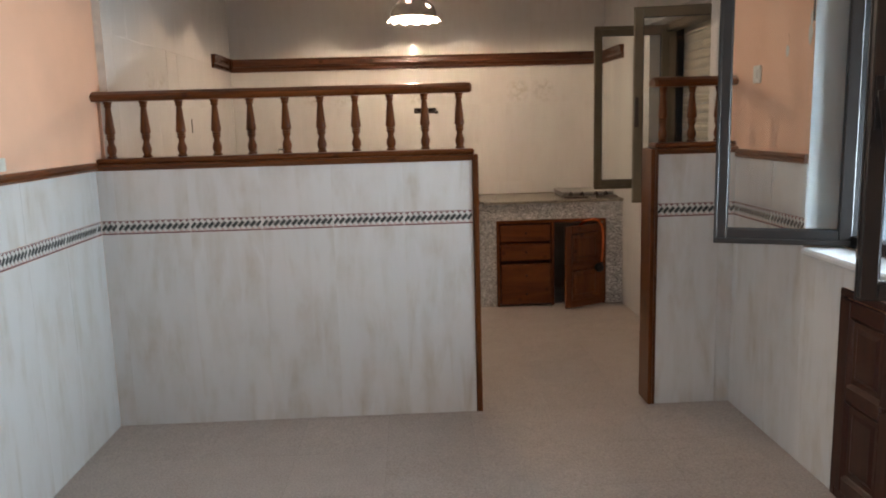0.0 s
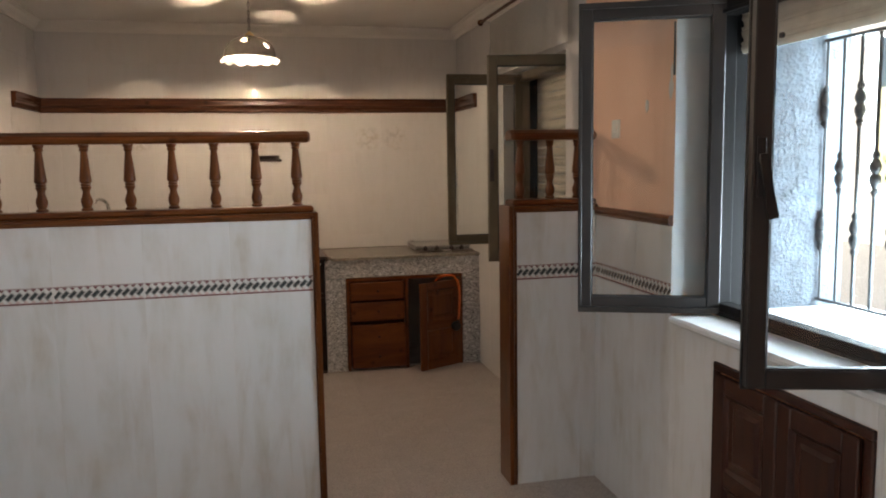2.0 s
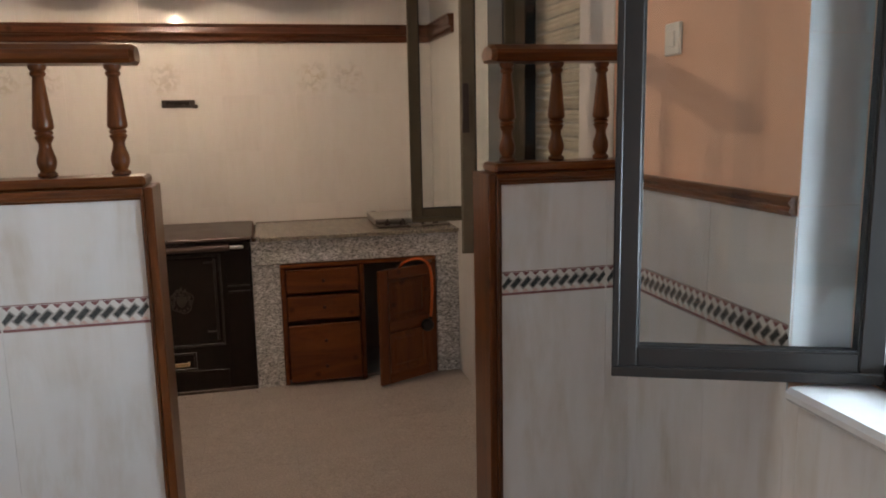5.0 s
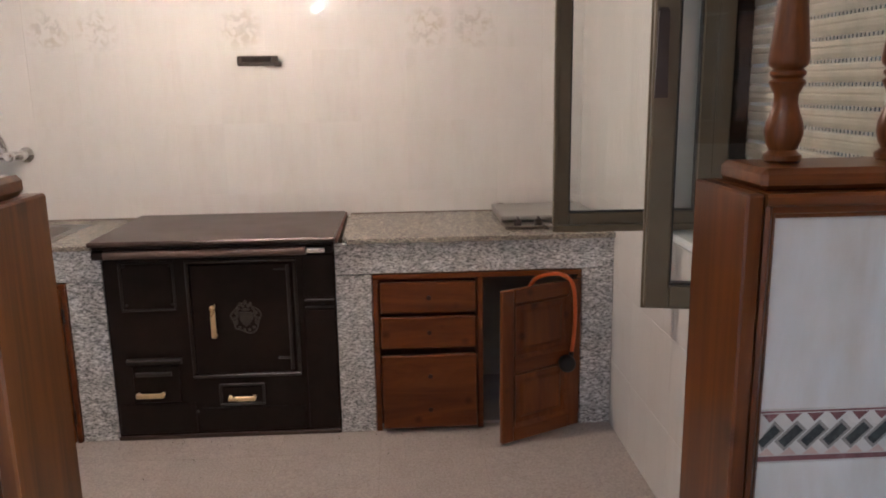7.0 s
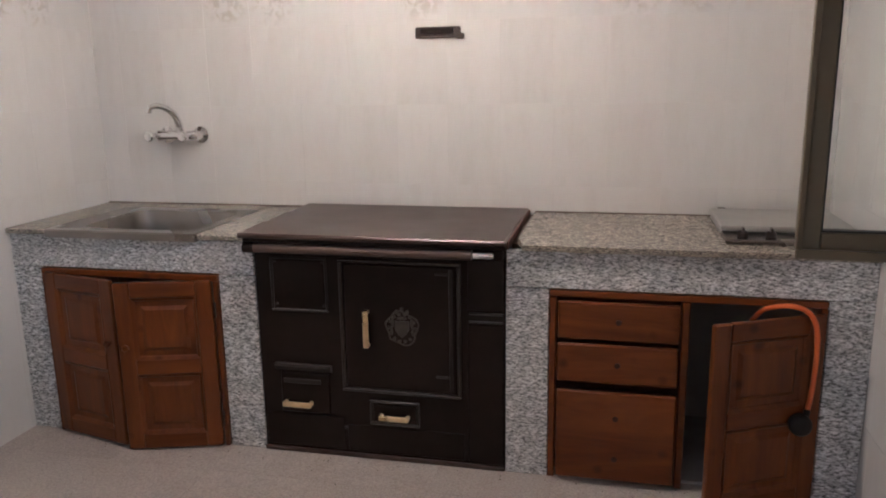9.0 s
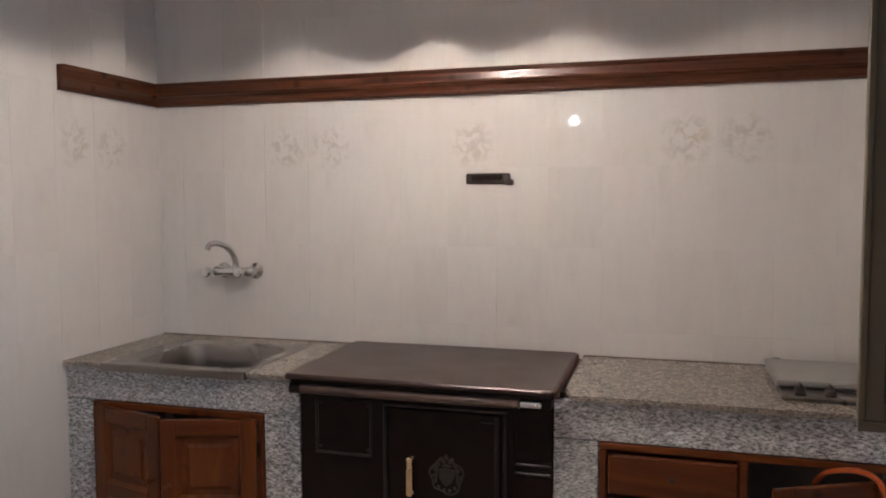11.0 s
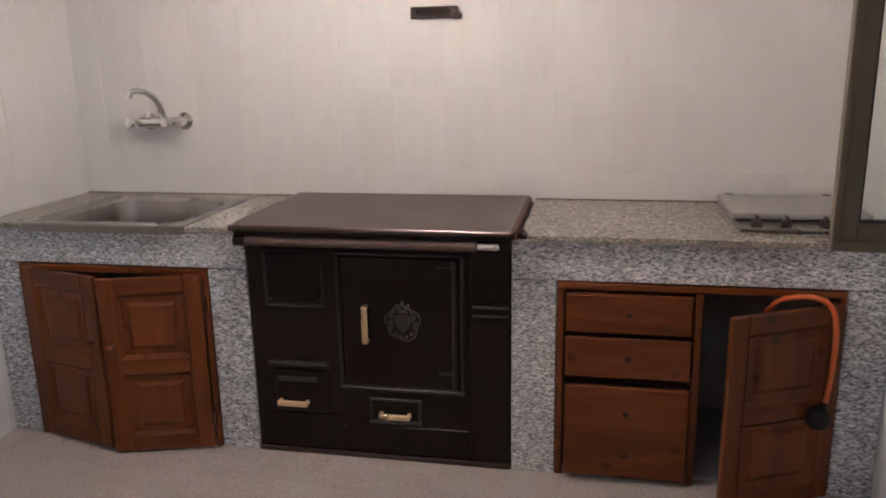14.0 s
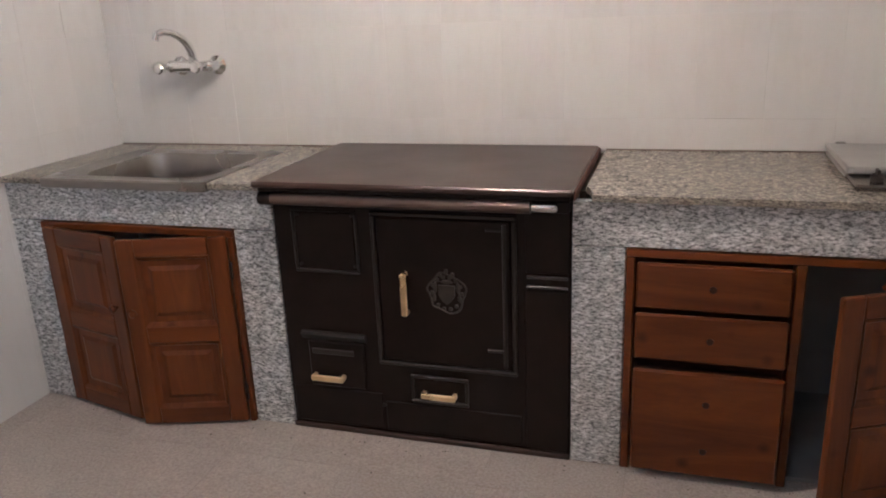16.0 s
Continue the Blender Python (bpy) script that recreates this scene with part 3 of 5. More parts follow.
def sink_mesh():
    """Rim with a rounded bowl."""
    bm = bmesh.new()
    def ring(x0, x1, y0, y1, r, z):
        vs = []
        for cx, cy, a0 in ((x1 - r, y1 - r, 0), (x0 + r, y1 - r, 90), (x0 + r, y0 + r, 180), (x1 - r, y0 + r, 270)):
            for k in range(6):
                an = radians(a0 + 18 * k)
                vs.append(bm.verts.new((cx + r * math.cos(an), cy + r * math.sin(an), z)))
        return vs
    X0, X1, Y0, Y1 = -1.605, -0.950, 2.266, 2.805
    rings = [ring(X0, X1, Y0, Y1, 0.012, 0.822), ring(X0, X1, Y0, Y1, 0.012, 0.848), ring(X0 + 0.004, X1 - 0.004, Y0 + 0.004, Y1 - 0.004, 0.012, 0.853),
             ring(X0 + 0.02, X1 - 0.02, Y0 + 0.02, Y1 - 0.02, 0.02, 0.851),
             ring(-1.50, -1.0, 2.335, 2.750, 0.075, 0.850), ring(-1.497, -1.003, 2.338, 2.747, 0.073, 0.844), ring(-1.488, -1.012, 2.347, 2.738, 0.07, 0.715),
             ring(-1.465, -1.035, 2.37, 2.715, 0.06, 0.698), ring(-1.29, -1.21, 2.50, 2.58, 0.039, 0.695)]
    for p, q in zip(rings, rings[1:]):
        n = len(p)
        for k in range(n):
            bm.faces.new([p[k], p[(k + 1) % n], q[(k + 1) % n], q[k]])
    bm.faces.new(rings[-1])
    return bm


part("bowl", sink_mesh(), STEEL, sink, smooth=True)
part("drain", add_lathe(bmesh.new(), [(0.03, 0), (0.036, 0.002), (0.03, 0.004), (0.01, 0.003)], 20, pose(-1.25, 2.54, 0.6955)), CHROME, sink, smooth=True)

right_unit = thing("stone_counter", (0.8, 2.6, 0), label="grey granite kitchen counter front beside the black cooker", category="counter")
part("apron", box(0.206, KX1, CF, CF + 0.03, 0.699, 0.827, 0.003), GRANITE, right_unit, "grey speckled granite apron slab")
part("leg", box(0.206, 0.354, CF, CF + 0.60, 0, 0.696, 0.003), GRANITE, right_unit)
part("leg", box(1.236, KX1, CF, CF + 0.03, 0, 0.696, 0.003), GRANITE, right_unit)
wt_bm = bmesh.new()
rnd = random.Random(4)
xs = [0.262 + (KX1 - 0.262) * i / 60 for i in range(61)]
front = [(x, 2.272 + rnd.uniform(0, 0.0035)) for x in xs]
add_prism(wt_bm, front + [(KX1, YB), (0.236, YB), (0.236, 2.37), (0.250, 2.34)], "z", 0.830, 0.850)
part("worktop_slab", wt_bm, GRANITE_TOP, right_unit, "polished beige-grey granite worktop with a chipped edge")
# the same shadow gap as a brown strip, behind the right worktop
part("back_joint", add_box(bmesh.new(), 0.2365, KX1 - 0.0005, YB - 0.004, YB - 0.0005, 0.8502, 0.8545), GAP_MORTAR, right_unit, "thin brown strip drawn as the shadow gap along the tiles")
part("mortar_bed", add_box(box(0.2165, 0.2355, 2.36, YB, 0.80, 0.838), -0.76, 0.2165, 2.892, YB, 0.80, 0.846), GAP_MORTAR, right_unit, "dirty brown mortar")

cooker = thing("range_cooker", (-0.26, 2.6, 0), label="black enamelled built-in wood-burning range cooker with brass handles", category="cooker")
SF = CF + 0.006
part("body", box(-0.735, 0.204, SF, 2.88, 0.0, 0.835, 0.004), ENAMEL, cooker)
part("hotplate", box(-0.758, 0.216, 2.215, 2.886, 0.853, 0.873, 0.006), STOVETOP, cooker, "dark brown cast iron hotplate")
part("plate_edge", box(0.2165, 0.2225, 2.232, 2.880, 0.842, 0.868, 0.002), RUST, cooker, "rusty brown side strip of the hotplate")
part("plate_trim", box(-0.745, 0.210, 2.235, 2.89, 0.836, 0.852, 0.004), ENAMEL, cooker)
t = part("towel_rail", add_tube(bmesh.new(), [(-0.70, 2.240, 0.818), (0.098, 2.240, 0.818)], 0.019, 14), RAIL_MET, cooker, "brown metal towel rail", True)
part("rail_end", add_tube(bmesh.new(), [(0.098, 2.240, 0.818), (0.106, 2.240, 0.818), (0.165, 2.240, 0.818), (0.173, 2.240, 0.818)], [0.012, 0.015, 0.015, 0.010], 14), CHROME, cooker, "chrome rail end", True)
part("rail_end", add_tube(bmesh.new(), [(-0.745, 2.245, 0.816), (-0.70, 2.245, 0.816)], 0.020, 12), ENAMEL, cooker, smooth=True)
for x in (-0.735, 0.168):
    part("rail_bracket", box(x, x + 0.036, 2.245, SF, 0.80, 0.835, 0.003), ENAMEL, cooker)


def border_frame(bm_x0, bm_x1, z0, z1, w, y0, y1, bev=0.004):
    bm = bmesh.new()
    add_box(bm, bm_x0, bm_x1, y0, y1, z0, z0 + w, bev)
    add_box(bm, bm_x0, bm_x1, y0, y1, z1 - w, z1, bev)
    add_box(bm, bm_x0, bm_x0 + w, y0, y1, z0 + w, z1 - w, bev)
    add_box(bm, bm_x1 - w, bm_x1, y0, y1, z0 + w, z1 - w, bev)
    return bm


FR = SF + 0.001
part("upper_panel", border_frame(-0.672, -0.450, 0.566, 0.775, 0.010, SF - 0.010, FR), ENAMEL_EDGE, cooker)
upd = part("upper_plate", box(-0.662, -0.460, SF - 0.007, FR, 0.576, 0.765, 0.006), ENAMEL, cooker)
for x in (-0.650, -0.464):
    for z in (0.594, 0.758):
        part("screw", add_lathe(bmesh.new(), [(0.006, 0), (0.006, 0.003), (0.003, 0.005)], 10, pose(x, SF - 0.007, z) @ turned("-y")), ENAMEL_EDGE, cooker)
part("door_frame", border_frame(-0.405, 0.046, 0.268, 0.776, 0.014, SF - 0.014, FR), ENAMEL_EDGE, cooker)
oven = part("oven_door", box(-0.389, 0.030, SF - 0.012, FR, 0.284, 0.760, 0.008), ENAMEL, cooker)
part("hinge_bar", add_tube(bmesh.new(), [(0.012, SF - 0.016, 0.30), (0.012, SF - 0.016, 0.75)], 0.007, 8), ENAMEL_EDGE, cooker, smooth=True)
for z in (0.345, 0.728):
    part("hinge_strap", box(-0.045, 0.02, SF - 0.018, SF - 0.011, z, z + 0.011, 0.003), ENAMEL_EDGE, cooker)


def handle(name, x0, z0, x1, z1, y, r, label):
    """A flat bow handle standing 3 cm off the face."""
    d = 0.032
    bm = bmesh.new()
    if abs(z1 - z0) > abs(x1 - x0):
        add_box(bm, x0 - r, x0 + r, y - d, y - d + 0.010, z0, z1, 0.004)
        for z in (z0, z1 - 0.014):
            add_box(bm, x0 - r * 0.8, x0 + r * 0.8, y - d + 0.009, y, z, z + 0.014, 0.003)
    else:
        add_box(bm, x0, x1, y - d, y - d + 0.010, z0 - r, z0 + r, 0.004)
        for x in (x0, x1 - 0.014):
            add_box(bm, x, x + 0.014, y - d + 0.009, y, z0 - r * 0.8, z0 + r * 0.8, 0.003)
    return part(name, bm, BRASS, cooker, label)


handle("door_handle", -0.298, 0.452, -0.298, 0.590, SF - 0.012, 0.011, "pale brass upright handle")

# round emblem on the oven door: a plain shield with a wreath
bm = bmesh.new()
ex, ez, ey = -0.168, 0.528, SF - 0.012
ring = [(ex + (0.058 + 0.006 * math.sin(5 * a)) * math.cos(a), ey - 0.002, ez + (0.062 + 0.006 * math.sin(4 * a)) * math.sin(a)) for a in [2 * math.pi * k / 40 for k in range(41)]]
add_tube(bm, ring, 0.0035, 6)
for k in range(14):
    a = 2 * math.pi * k / 14
    add_box(bm, ex + 0.047 * math.cos(a) - 0.006, ex + 0.047 * math.cos(a) + 0.006, ey - 0.003, ey + 0.002, ez + 0.052 * math.sin(a) - 0.006, ez + 0.052 * math.sin(a) + 0.006, 0.002)
sh = [(-0.026, 0.026), (0.026, 0.026), (0.026, -0.006), (0.014, -0.026), (0, -0.036), (-0.014, -0.026), (-0.026, -0.006)]
add_prism(bm, [(ex + p, ez + q) for p, q in sh], "y", ey - 0.005, ey + 0.002)
for p, q, u, v in ((-0.036, 0.018, 0.007, 0.020), (-0.040, -0.014, 0.006, 0.016), (0.036, 0.018, 0.007, 0.020), (0.040, -0.014, 0.006, 0.016), (0.0, 0.036, 0.020, 0.007)):
    add_lathe(bm, [(0.4, -0.9), (0.8, -0.5), (1.0, 0.0), (0.8, 0.5), (0.4, 0.9)], 10, pose(ex + p, ey - 0.001, ez + q) @ Matrix.Diagonal((u, 0.004, v, 1)))
for p, q in ((-0.02, 0.06), (0, 0.07), (0.02, 0.06)):
    add_box(bm, ex + p - 0.006, ex + p + 0.006, ey - 0.004, ey + 0.002, ez + q - 0.008, ez + q + 0.008, 0.003)
part("emblem", bm, EMBLEM, cooker, "cast relief emblem")
part("firebox_door", box(-0.655, -0.458, SF - 0.010, FR, 0.165, 0.330, 0.006), ENAMEL, cooker)
part("firebox_hood", add_prism(bmesh.new(), [(SF + 0.001, 0.362), (SF - 0.018, 0.362), (SF - 0.022, 0.355), (SF - 0.010, 0.335), (SF + 0.001, 0.333)], "x", -0.672, -0.448), ENAMEL_EDGE, cooker)
part("firebox_vent", box(-0.64, -0.49, SF - 0.017, SF - 0.010, 0.285, 0.305, 0.004), ENAMEL_EDGE, cooker)
handle("firebox_handle", -0.640, 0.208, -0.525, 0.208, SF - 0.010, 0.011, "pale brass horizontal handle")
part("ash_frame", border_frame(-0.304, -0.112, 0.140, 0.240, 0.012, SF - 0.010, FR), ENAMEL_EDGE, cooker)
part("ash_drawer", box(-0.290, -0.126, SF - 0.006, FR, 0.154, 0.226, 0.003), ENAMEL, cooker)
handle("ash_handle", -0.264, 0.180, -0.149, 0.180, SF - 0.006, 0.011, "pale brass horizontal handle")
part("side_panel", box(0.070, 0.200, SF - 0.006, FR, 0.02, 0.555, 0.004), ENAMEL, cooker)
part("side_panel", box(0.070, 0.200, SF - 0.006, FR, 0.605, 0.790, 0.004), ENAMEL, cooker)
part("side_band", add_box(box(0.075, 0.195, SF - 0.011, SF, 0.590, 0.598, 0.002), 0.075, 0.195, SF - 0.011, SF, 0.560, 0.567, 0.002), ENAMEL_EDGE, cooker)
part("lower_panel", box(-0.395, 0.055, SF - 0.005, FR, 0.025, 0.132, 0.004), ENAMEL, cooker)
part("lower_panel", box(-0.725, -0.405, SF - 0.005, FR, 0.025, 0.158, 0.004), ENAMEL, cooker)
part("plinth_strip", box(-0.735, 0.204, SF - 0.012, FR, 0.0, 0.018, 0.003), STOVETOP, cooker)
part("bolt", add_lathe(bmesh.new(), [(0.007, 0), (0.007, 0.004), (0.003, 0.006)], 10, pose(-0.400, SF - 0.005, 0.118) @ turned("-y")), ENAMEL_EDGE, cooker)


# ---- panelled cupboard doors ----
def door_on(cab, loc, rz, w, h, mats, flip, label, mid=0.0, rail=0.060, t=0.020, knob=None):
    """A frame-and-panel door in its own axes: x from the hinge (times flip), z up, front at y = -t / 2."""
    mz, mx = mats
    def fb(a, b):
        return (a, b) if flip > 0 else (-b, -a)
    zm = h * 0.5 + mid
    p, q = fb(0.004, w - 0.004)
    base = new("door", finish("door", box(p, q, t / 2 - 0.0038, t / 2 + 0.001, 0.004, h - 0.004, 0.002), mz))
    base.parent = cab
    world_m = pose(*loc, 0, 0, rz)
    base.matrix_basis = MW[cab].inverted() @ world_m
    MW[base] = world_m
    tagged(base, label)
    for x0 in (0.0, w - rail):
        p, q = fb(x0, x0 + rail)
        part("stile", box(p, q, -t / 2, t / 2, 0, h, 0.004), mz, base, local=True)
    for z0, z1 in ((0, rail), (zm - rail / 2, zm + rail / 2), (h - rail, h)):
        p, q = fb(rail + 0.0005, w - rail - 0.0005)
        part("rail", box(p, q, -t / 2 + 0.0005, t / 2 - 0.0005, z0, z1, 0.003), mx, base, local=True)
    for z0, z1 in ((rail, zm - rail / 2), (zm + rail / 2, h - rail)):
        p, q = fb(rail, w - rail)
        bm = bmesh.new()
        lp = []
        for ins, y in ((0.0005, -t / 2 + 0.001), (0.010, -t / 2 + 0.007), (0.014, -t / 2 + 0.012), (0.034, -t / 2 + 0.012), (0.048, -t / 2 + 0.005)):
            lp.append([bm.verts.new(c) for c in ((p + ins, y, z0 + ins), (q - ins, y, z0 + ins), (q - ins, y, z1 - ins), (p + ins, y, z1 - ins))])
        for u, v in zip(lp, lp[1:]):
            for k in range(4):
                bm.faces.new([u[k], u[(k + 1) % 4], v[(k + 1) % 4], v[k]])
        bm.faces.new(lp[-1])
        bk = [bm.verts.new(c) for c in ((p, t / 2 - 0.004, z0), (q, t / 2 - 0.004, z0), (q, t / 2 - 0.004, z1), (p, t / 2 - 0.004, z1))]
        bm.faces.new(bk[::-1])
        for k in range(4):
            bm.faces.new([lp[0][k], bk[k], bk[(k + 1) % 4], lp[0][(k + 1) % 4]])
        part("door_panel", bm, mz, base, local=True)
    if knob:
        kx, kz = knob
        kx = kx if flip > 0 else -kx
        part("knob", add_lathe(bmesh.new(), [(0.006, 0), (0.006, 0.008), (0.013, 0.014), (0.014, 0.020), (0.009, 0.026)], 14, pose(kx, -t / 2, kz) @ turned("-y")), mz, base, local=True, smooth=True)
    return base


PINE = (PINE_Z, PINE_X)
cupL = thing("sink_cupboard", (-1.27, 2.3, 0), label="red-stained pine cupboard under the sink with both doors ajar", category="cupboard")
bm = bmesh.new()
add_box(bm, -1.650, -0.885, CF - 0.012, CF + 0.02, 0.668, 0.693, 0.003)
add_box(bm, -1.650, -1.632, CF - 0.012, CF + 0.02, 0.0, 0.668, 0.003)
add_box(bm, -0.905, -0.885, CF - 0.012, CF + 0.02, 0.0, 0.668, 0.003)
part("face_frame", bm, PINE_X, cupL)
part("back_wall", box(-1.65, -0.885, 2.80, 2.82, 0, 0.69), CABLE_IN, cupL, "grey bare inside wall")
part("bottom", box(-1.65, -0.885, 2.33, 2.799, 0.0, 0.012), CABLE_IN, cupL)
door_on(cupL, (-1.630, CF - 0.014, 0.012), -13.5, 0.368, 0.668, PINE, 1, "red-stained pine panelled door, slightly open", knob=(0.338, 0.42))
door_on(cupL, (-0.907, CF - 0.016, 0.008), 16.5, 0.362, 0.668, PINE, -1, "red-stained pine panelled door, half open", knob=(0.330, 0.42))
for z in (0.12, 0.56):
    part("hinge", add_tube(bmesh.new(), [(-0.899, CF - 0.018, z - 0.03), (-0.899, CF - 0.018, z + 0.03)], 0.005, 8), BROWNP, cupL)

cupR = thing("drawer_cupboard", (0.8, 2.3, 0), label="red-stained pine unit with three drawers and an open door", category="cupboard")
bm = bmesh.new()
add_box(bm, 0.356, 1.234, CF - 0.004, CF + 0.02, 0.672, 0.695, 0.003)
add_box(bm, 0.356, 0.380, CF - 0.004, CF + 0.02, 0.0, 0.672, 0.003)
add_box(bm, 0.793, 0.818, CF - 0.004, CF + 0.40, 0.0, 0.672, 0.003)
add_box(bm, 1.216, 1.234, CF - 0.004, CF + 0.02, 0.0, 0.672, 0.003)
part("face_frame", bm, PINE_X, cupR)
part("back_wall", box(0.80, 1.34, 2.88, 2.90, 0, 0.69), CABLE_IN, cupR, "grey bare inside wall")
part("bottom", box(0.36, 1.30, 2.33, 2.879, 0.0, 0.012), CABLE_IN, cupR)
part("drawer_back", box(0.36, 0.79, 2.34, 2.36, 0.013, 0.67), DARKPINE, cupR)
for z0, z1, fr in ((0.525, 0.660, 0.006), (0.372, 0.512, 0.012), (0.022, 0.350, 0.030)):
    y1 = CF + 0.012
    d = part("drawer", box(0.386, 0.788, CF - 0.006 - fr, CF + 0.012 - fr, z0, z1, 0.006), PINE_X, cupR, "red-stained pine drawer front")
    kn = [(0.589, (z0 + z1) / 2)] if z1 - z0 < 0.2 else [(0.589, 0.255), (0.589, 0.105)]
    for kx, kz in kn:
        part("knob_hole", add_lathe(bmesh.new(), [(0.010, 0), (0.010, 0.0015), (0.007, 0.003)], 12, pose(kx, CF - 0.006 - fr, kz) @ turned("-y")), DARKPINE, d, "dark round mark of a missing knob")
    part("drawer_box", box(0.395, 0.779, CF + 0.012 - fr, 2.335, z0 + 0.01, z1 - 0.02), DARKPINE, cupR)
door_on(cupR, (1.226, CF - 0.016, 0.012), 26.5, 0.400, 0.649, PINE, -1, "red-stained pine panelled door standing open")

hose = thing("gas_hose", (1.17, 2.24, 0.3), label="orange rubber gas hose with black regulator, over the open door", category="gas hose")
pts = [(1.02, 2.36, 0.60), (1.04, 2.30, 0.655), (1.075, 2.25, 0.684), (1.115, 2.222, 0.695), (1.155, 2.215, 0.682), (1.180, 2.218, 0.650), (1.192, 2.225, 0.60), (1.197, 2.232, 0.53), (1.196, 2.236, 0.46), (1.192, 2.236, 0.40), (1.185, 2.234, 0.345)]
def smooth_pts(pts, n=5):
    out = []
    P = [Vector(p) for p in pts]
    P = [2 * P[0] - P[1]] + P + [2 * P[-1] - P[-2]]
    for i in range(1, len(P) - 2):
        for k in range(n):
            u = k / n
            out.append(0.5 * ((2 * P[i]) + (P[i + 1] - P[i - 1]) * u + (2 * P[i - 1] - 5 * P[i] + 4 * P[i + 1] - P[i + 2]) * u * u + (3 * P[i] - P[i - 1] - 3 * P[i + 1] + P[i + 2]) * u ** 3))
    out.append(P[-2])
    return out


part("hose", add_tube(bmesh.new(), smooth_pts(pts), 0.0085, 10), HOSE, hose, smooth=True)
part("regulator", add_tube(add_lathe(bmesh.new(), [(0.018, -0.022), (0.034, -0.018), (0.036, 0.0), (0.034, 0.012), (0.026, 0.020), (0.012, 0.024)], 20, pose(1.160, 2.200, 0.312) @ turned("-y")), [(1.185, 2.234, 0.350), (1.178, 2.220, 0.325), (1.165, 2.205, 0.315)], 0.010, 10), BLACK, hose, "black gas regulator", smooth=True)

hob = thing("gas_hob", (1.13, 2.63, 0.85), label="gas hob with its grey lid shut, set on the granite worktop", category="hob")
part("tray", box(0.925, 1.350, 2.385, 2.870, 0.8515, 0.868, 0.005), STEEL, hob)
part("lid", box(0.922, 1.352, 2.500, 2.872, 0.872, 0.892, 0.005), HOBLID, hob, "flat grey lid")
for x in (0.95, 1.29):
    part("lid_hinge", box(x, x + 0.03, 2.86, 2.878, 0.868, 0.896, 0.003), STEEL, hob)
for x in (0.985, 1.075, 1.19, 1.27):
    part("knob", add_box(add_lathe(bmesh.new(), [(0.017, 0), (0.018, 0.012), (0.013, 0.020)], 16, pose(x, 2.44, 0.868)), x - 0.004, x + 0.004, 2.424, 2.456, 0.885, 0.900, 0.002), BROWNP, hob, "dark brown control knob", smooth=False)

# ---- tap ----
tap = thing("wall_tap", (-1.36, YB, 1.17), label="chrome wall-mounted mixer tap with a swan-neck spout above the sink", category="tap")
def fl(x):
    return add_lathe(bmesh.new(), [(0.038, 0.0), (0.038, 0.006), (0.030, 0.012), (0.020, 0.020), (0.016, 0.045), (0.016, 0.055)], 10, pose(x, YB - 0.001, 1.170) @ turned("-y"))
part("wall_flange", fl(-1.448), CHROME, tap)
part("wall_flange", fl(-1.283), CHROME, tap)
part("mixer_body", add_tube(bmesh.new(), [(-1.470, YB - 0.062, 1.170), (-1.455, YB - 0.062, 1.17), (-1.42, YB - 0.062, 1.17), (-1.31, YB - 0.062, 1.17), (-1.275, YB - 0.062, 1.170), (-1.262, YB - 0.062, 1.17)], [0.016, 0.026, 0.021, 0.021, 0.026, 0.016], 14), CHROME, tap, smooth=True)
for x in (-1.470, -1.305):
    bm = add_lathe(bmesh.new(), [(0.012, 0), (0.012, 0.022), (0.020, 0.026), (0.024, 0.034), (0.024, 0.052), (0.018, 0.058), (0.006, 0.060)], 8, pose(x, YB - 0.075, 1.170) @ turned("-y"))
    part("tap_handle", bm, CHROME, tap)
sp = smooth_pts([(-1.352, YB - 0.062, 1.180), (-1.349, YB - 0.070, 1.218), (-1.350, YB - 0.092, 1.255), (-1.360, YB - 0.120, 1.284), (-1.378, YB - 0.145, 1.300), (-1.398, YB - 0.165, 1.304), (-1.414, YB - 0.180, 1.296)])
part("spout", add_tube(bmesh.new(), sp, [0.0175 - 0.006 * i / len(sp) for i in range(len(sp))], 14), CHROME, tap, smooth=True)
part("aerator", add_tube(bmesh.new(), [(-1.412, YB - 0.178, 1.302), (-1.420, YB - 0.186, 1.276)], [0.013, 0.013], 14), CHROME, tap, smooth=True)

tap.matrix_basis = pose(-1.350, YB, 1.168)

# flue damper on the wall
damper = thing("flue_damper", (-0.16, YB, 1.58), label="dark brown metal flue damper plate on the tiled wall", category="damper")
part("plate", box(-0.262, -0.072, YB - 0.014, YB, 1.560, 1.606, 0.005), BROWNP, damper)
part("slider", box(-0.238, -0.100, YB - 0.030, YB - 0.013, 1.577, 1.600, 0.004), ENAMEL, damper)
part("grip", box(-0.090, -0.056, YB - 0.026, YB - 0.004, 1.556, 1.580, 0.005), BROWNP, damper)

# ---- wooden shelf moulding ----
shelf = thing("wall_shelf", (-0.2, YB, 1.95), label="long varnished wooden wall moulding shelf along the kitchen tiles", category="shelf")
SP = [(0, -0.008), (0.028, -0.008), (0.032, 0.0), (0.030, 0.010), (0.034, 0.024), (0.044, 0.032), (0.054, 0.036), (0.056, 0.042), (0.052, 0.048), (0.052, 0.078), (0.060, 0.084), (0.062, 0.095), (0, 0.095)]
part("back_board", add_prism(bmesh.new(), [(YB - p, 1.945 + q) for p, q in SP], "x", KX0 + 0.0005, KX1 - 0.0005), SHELF_X, shelf)
part("side_board", add_prism(bmesh.new(), [(KX0 + p * 0.6, 1.945 + q) for p, q in SP], "y", 2.295, YB - 0.001), SHELF_Y, shelf)
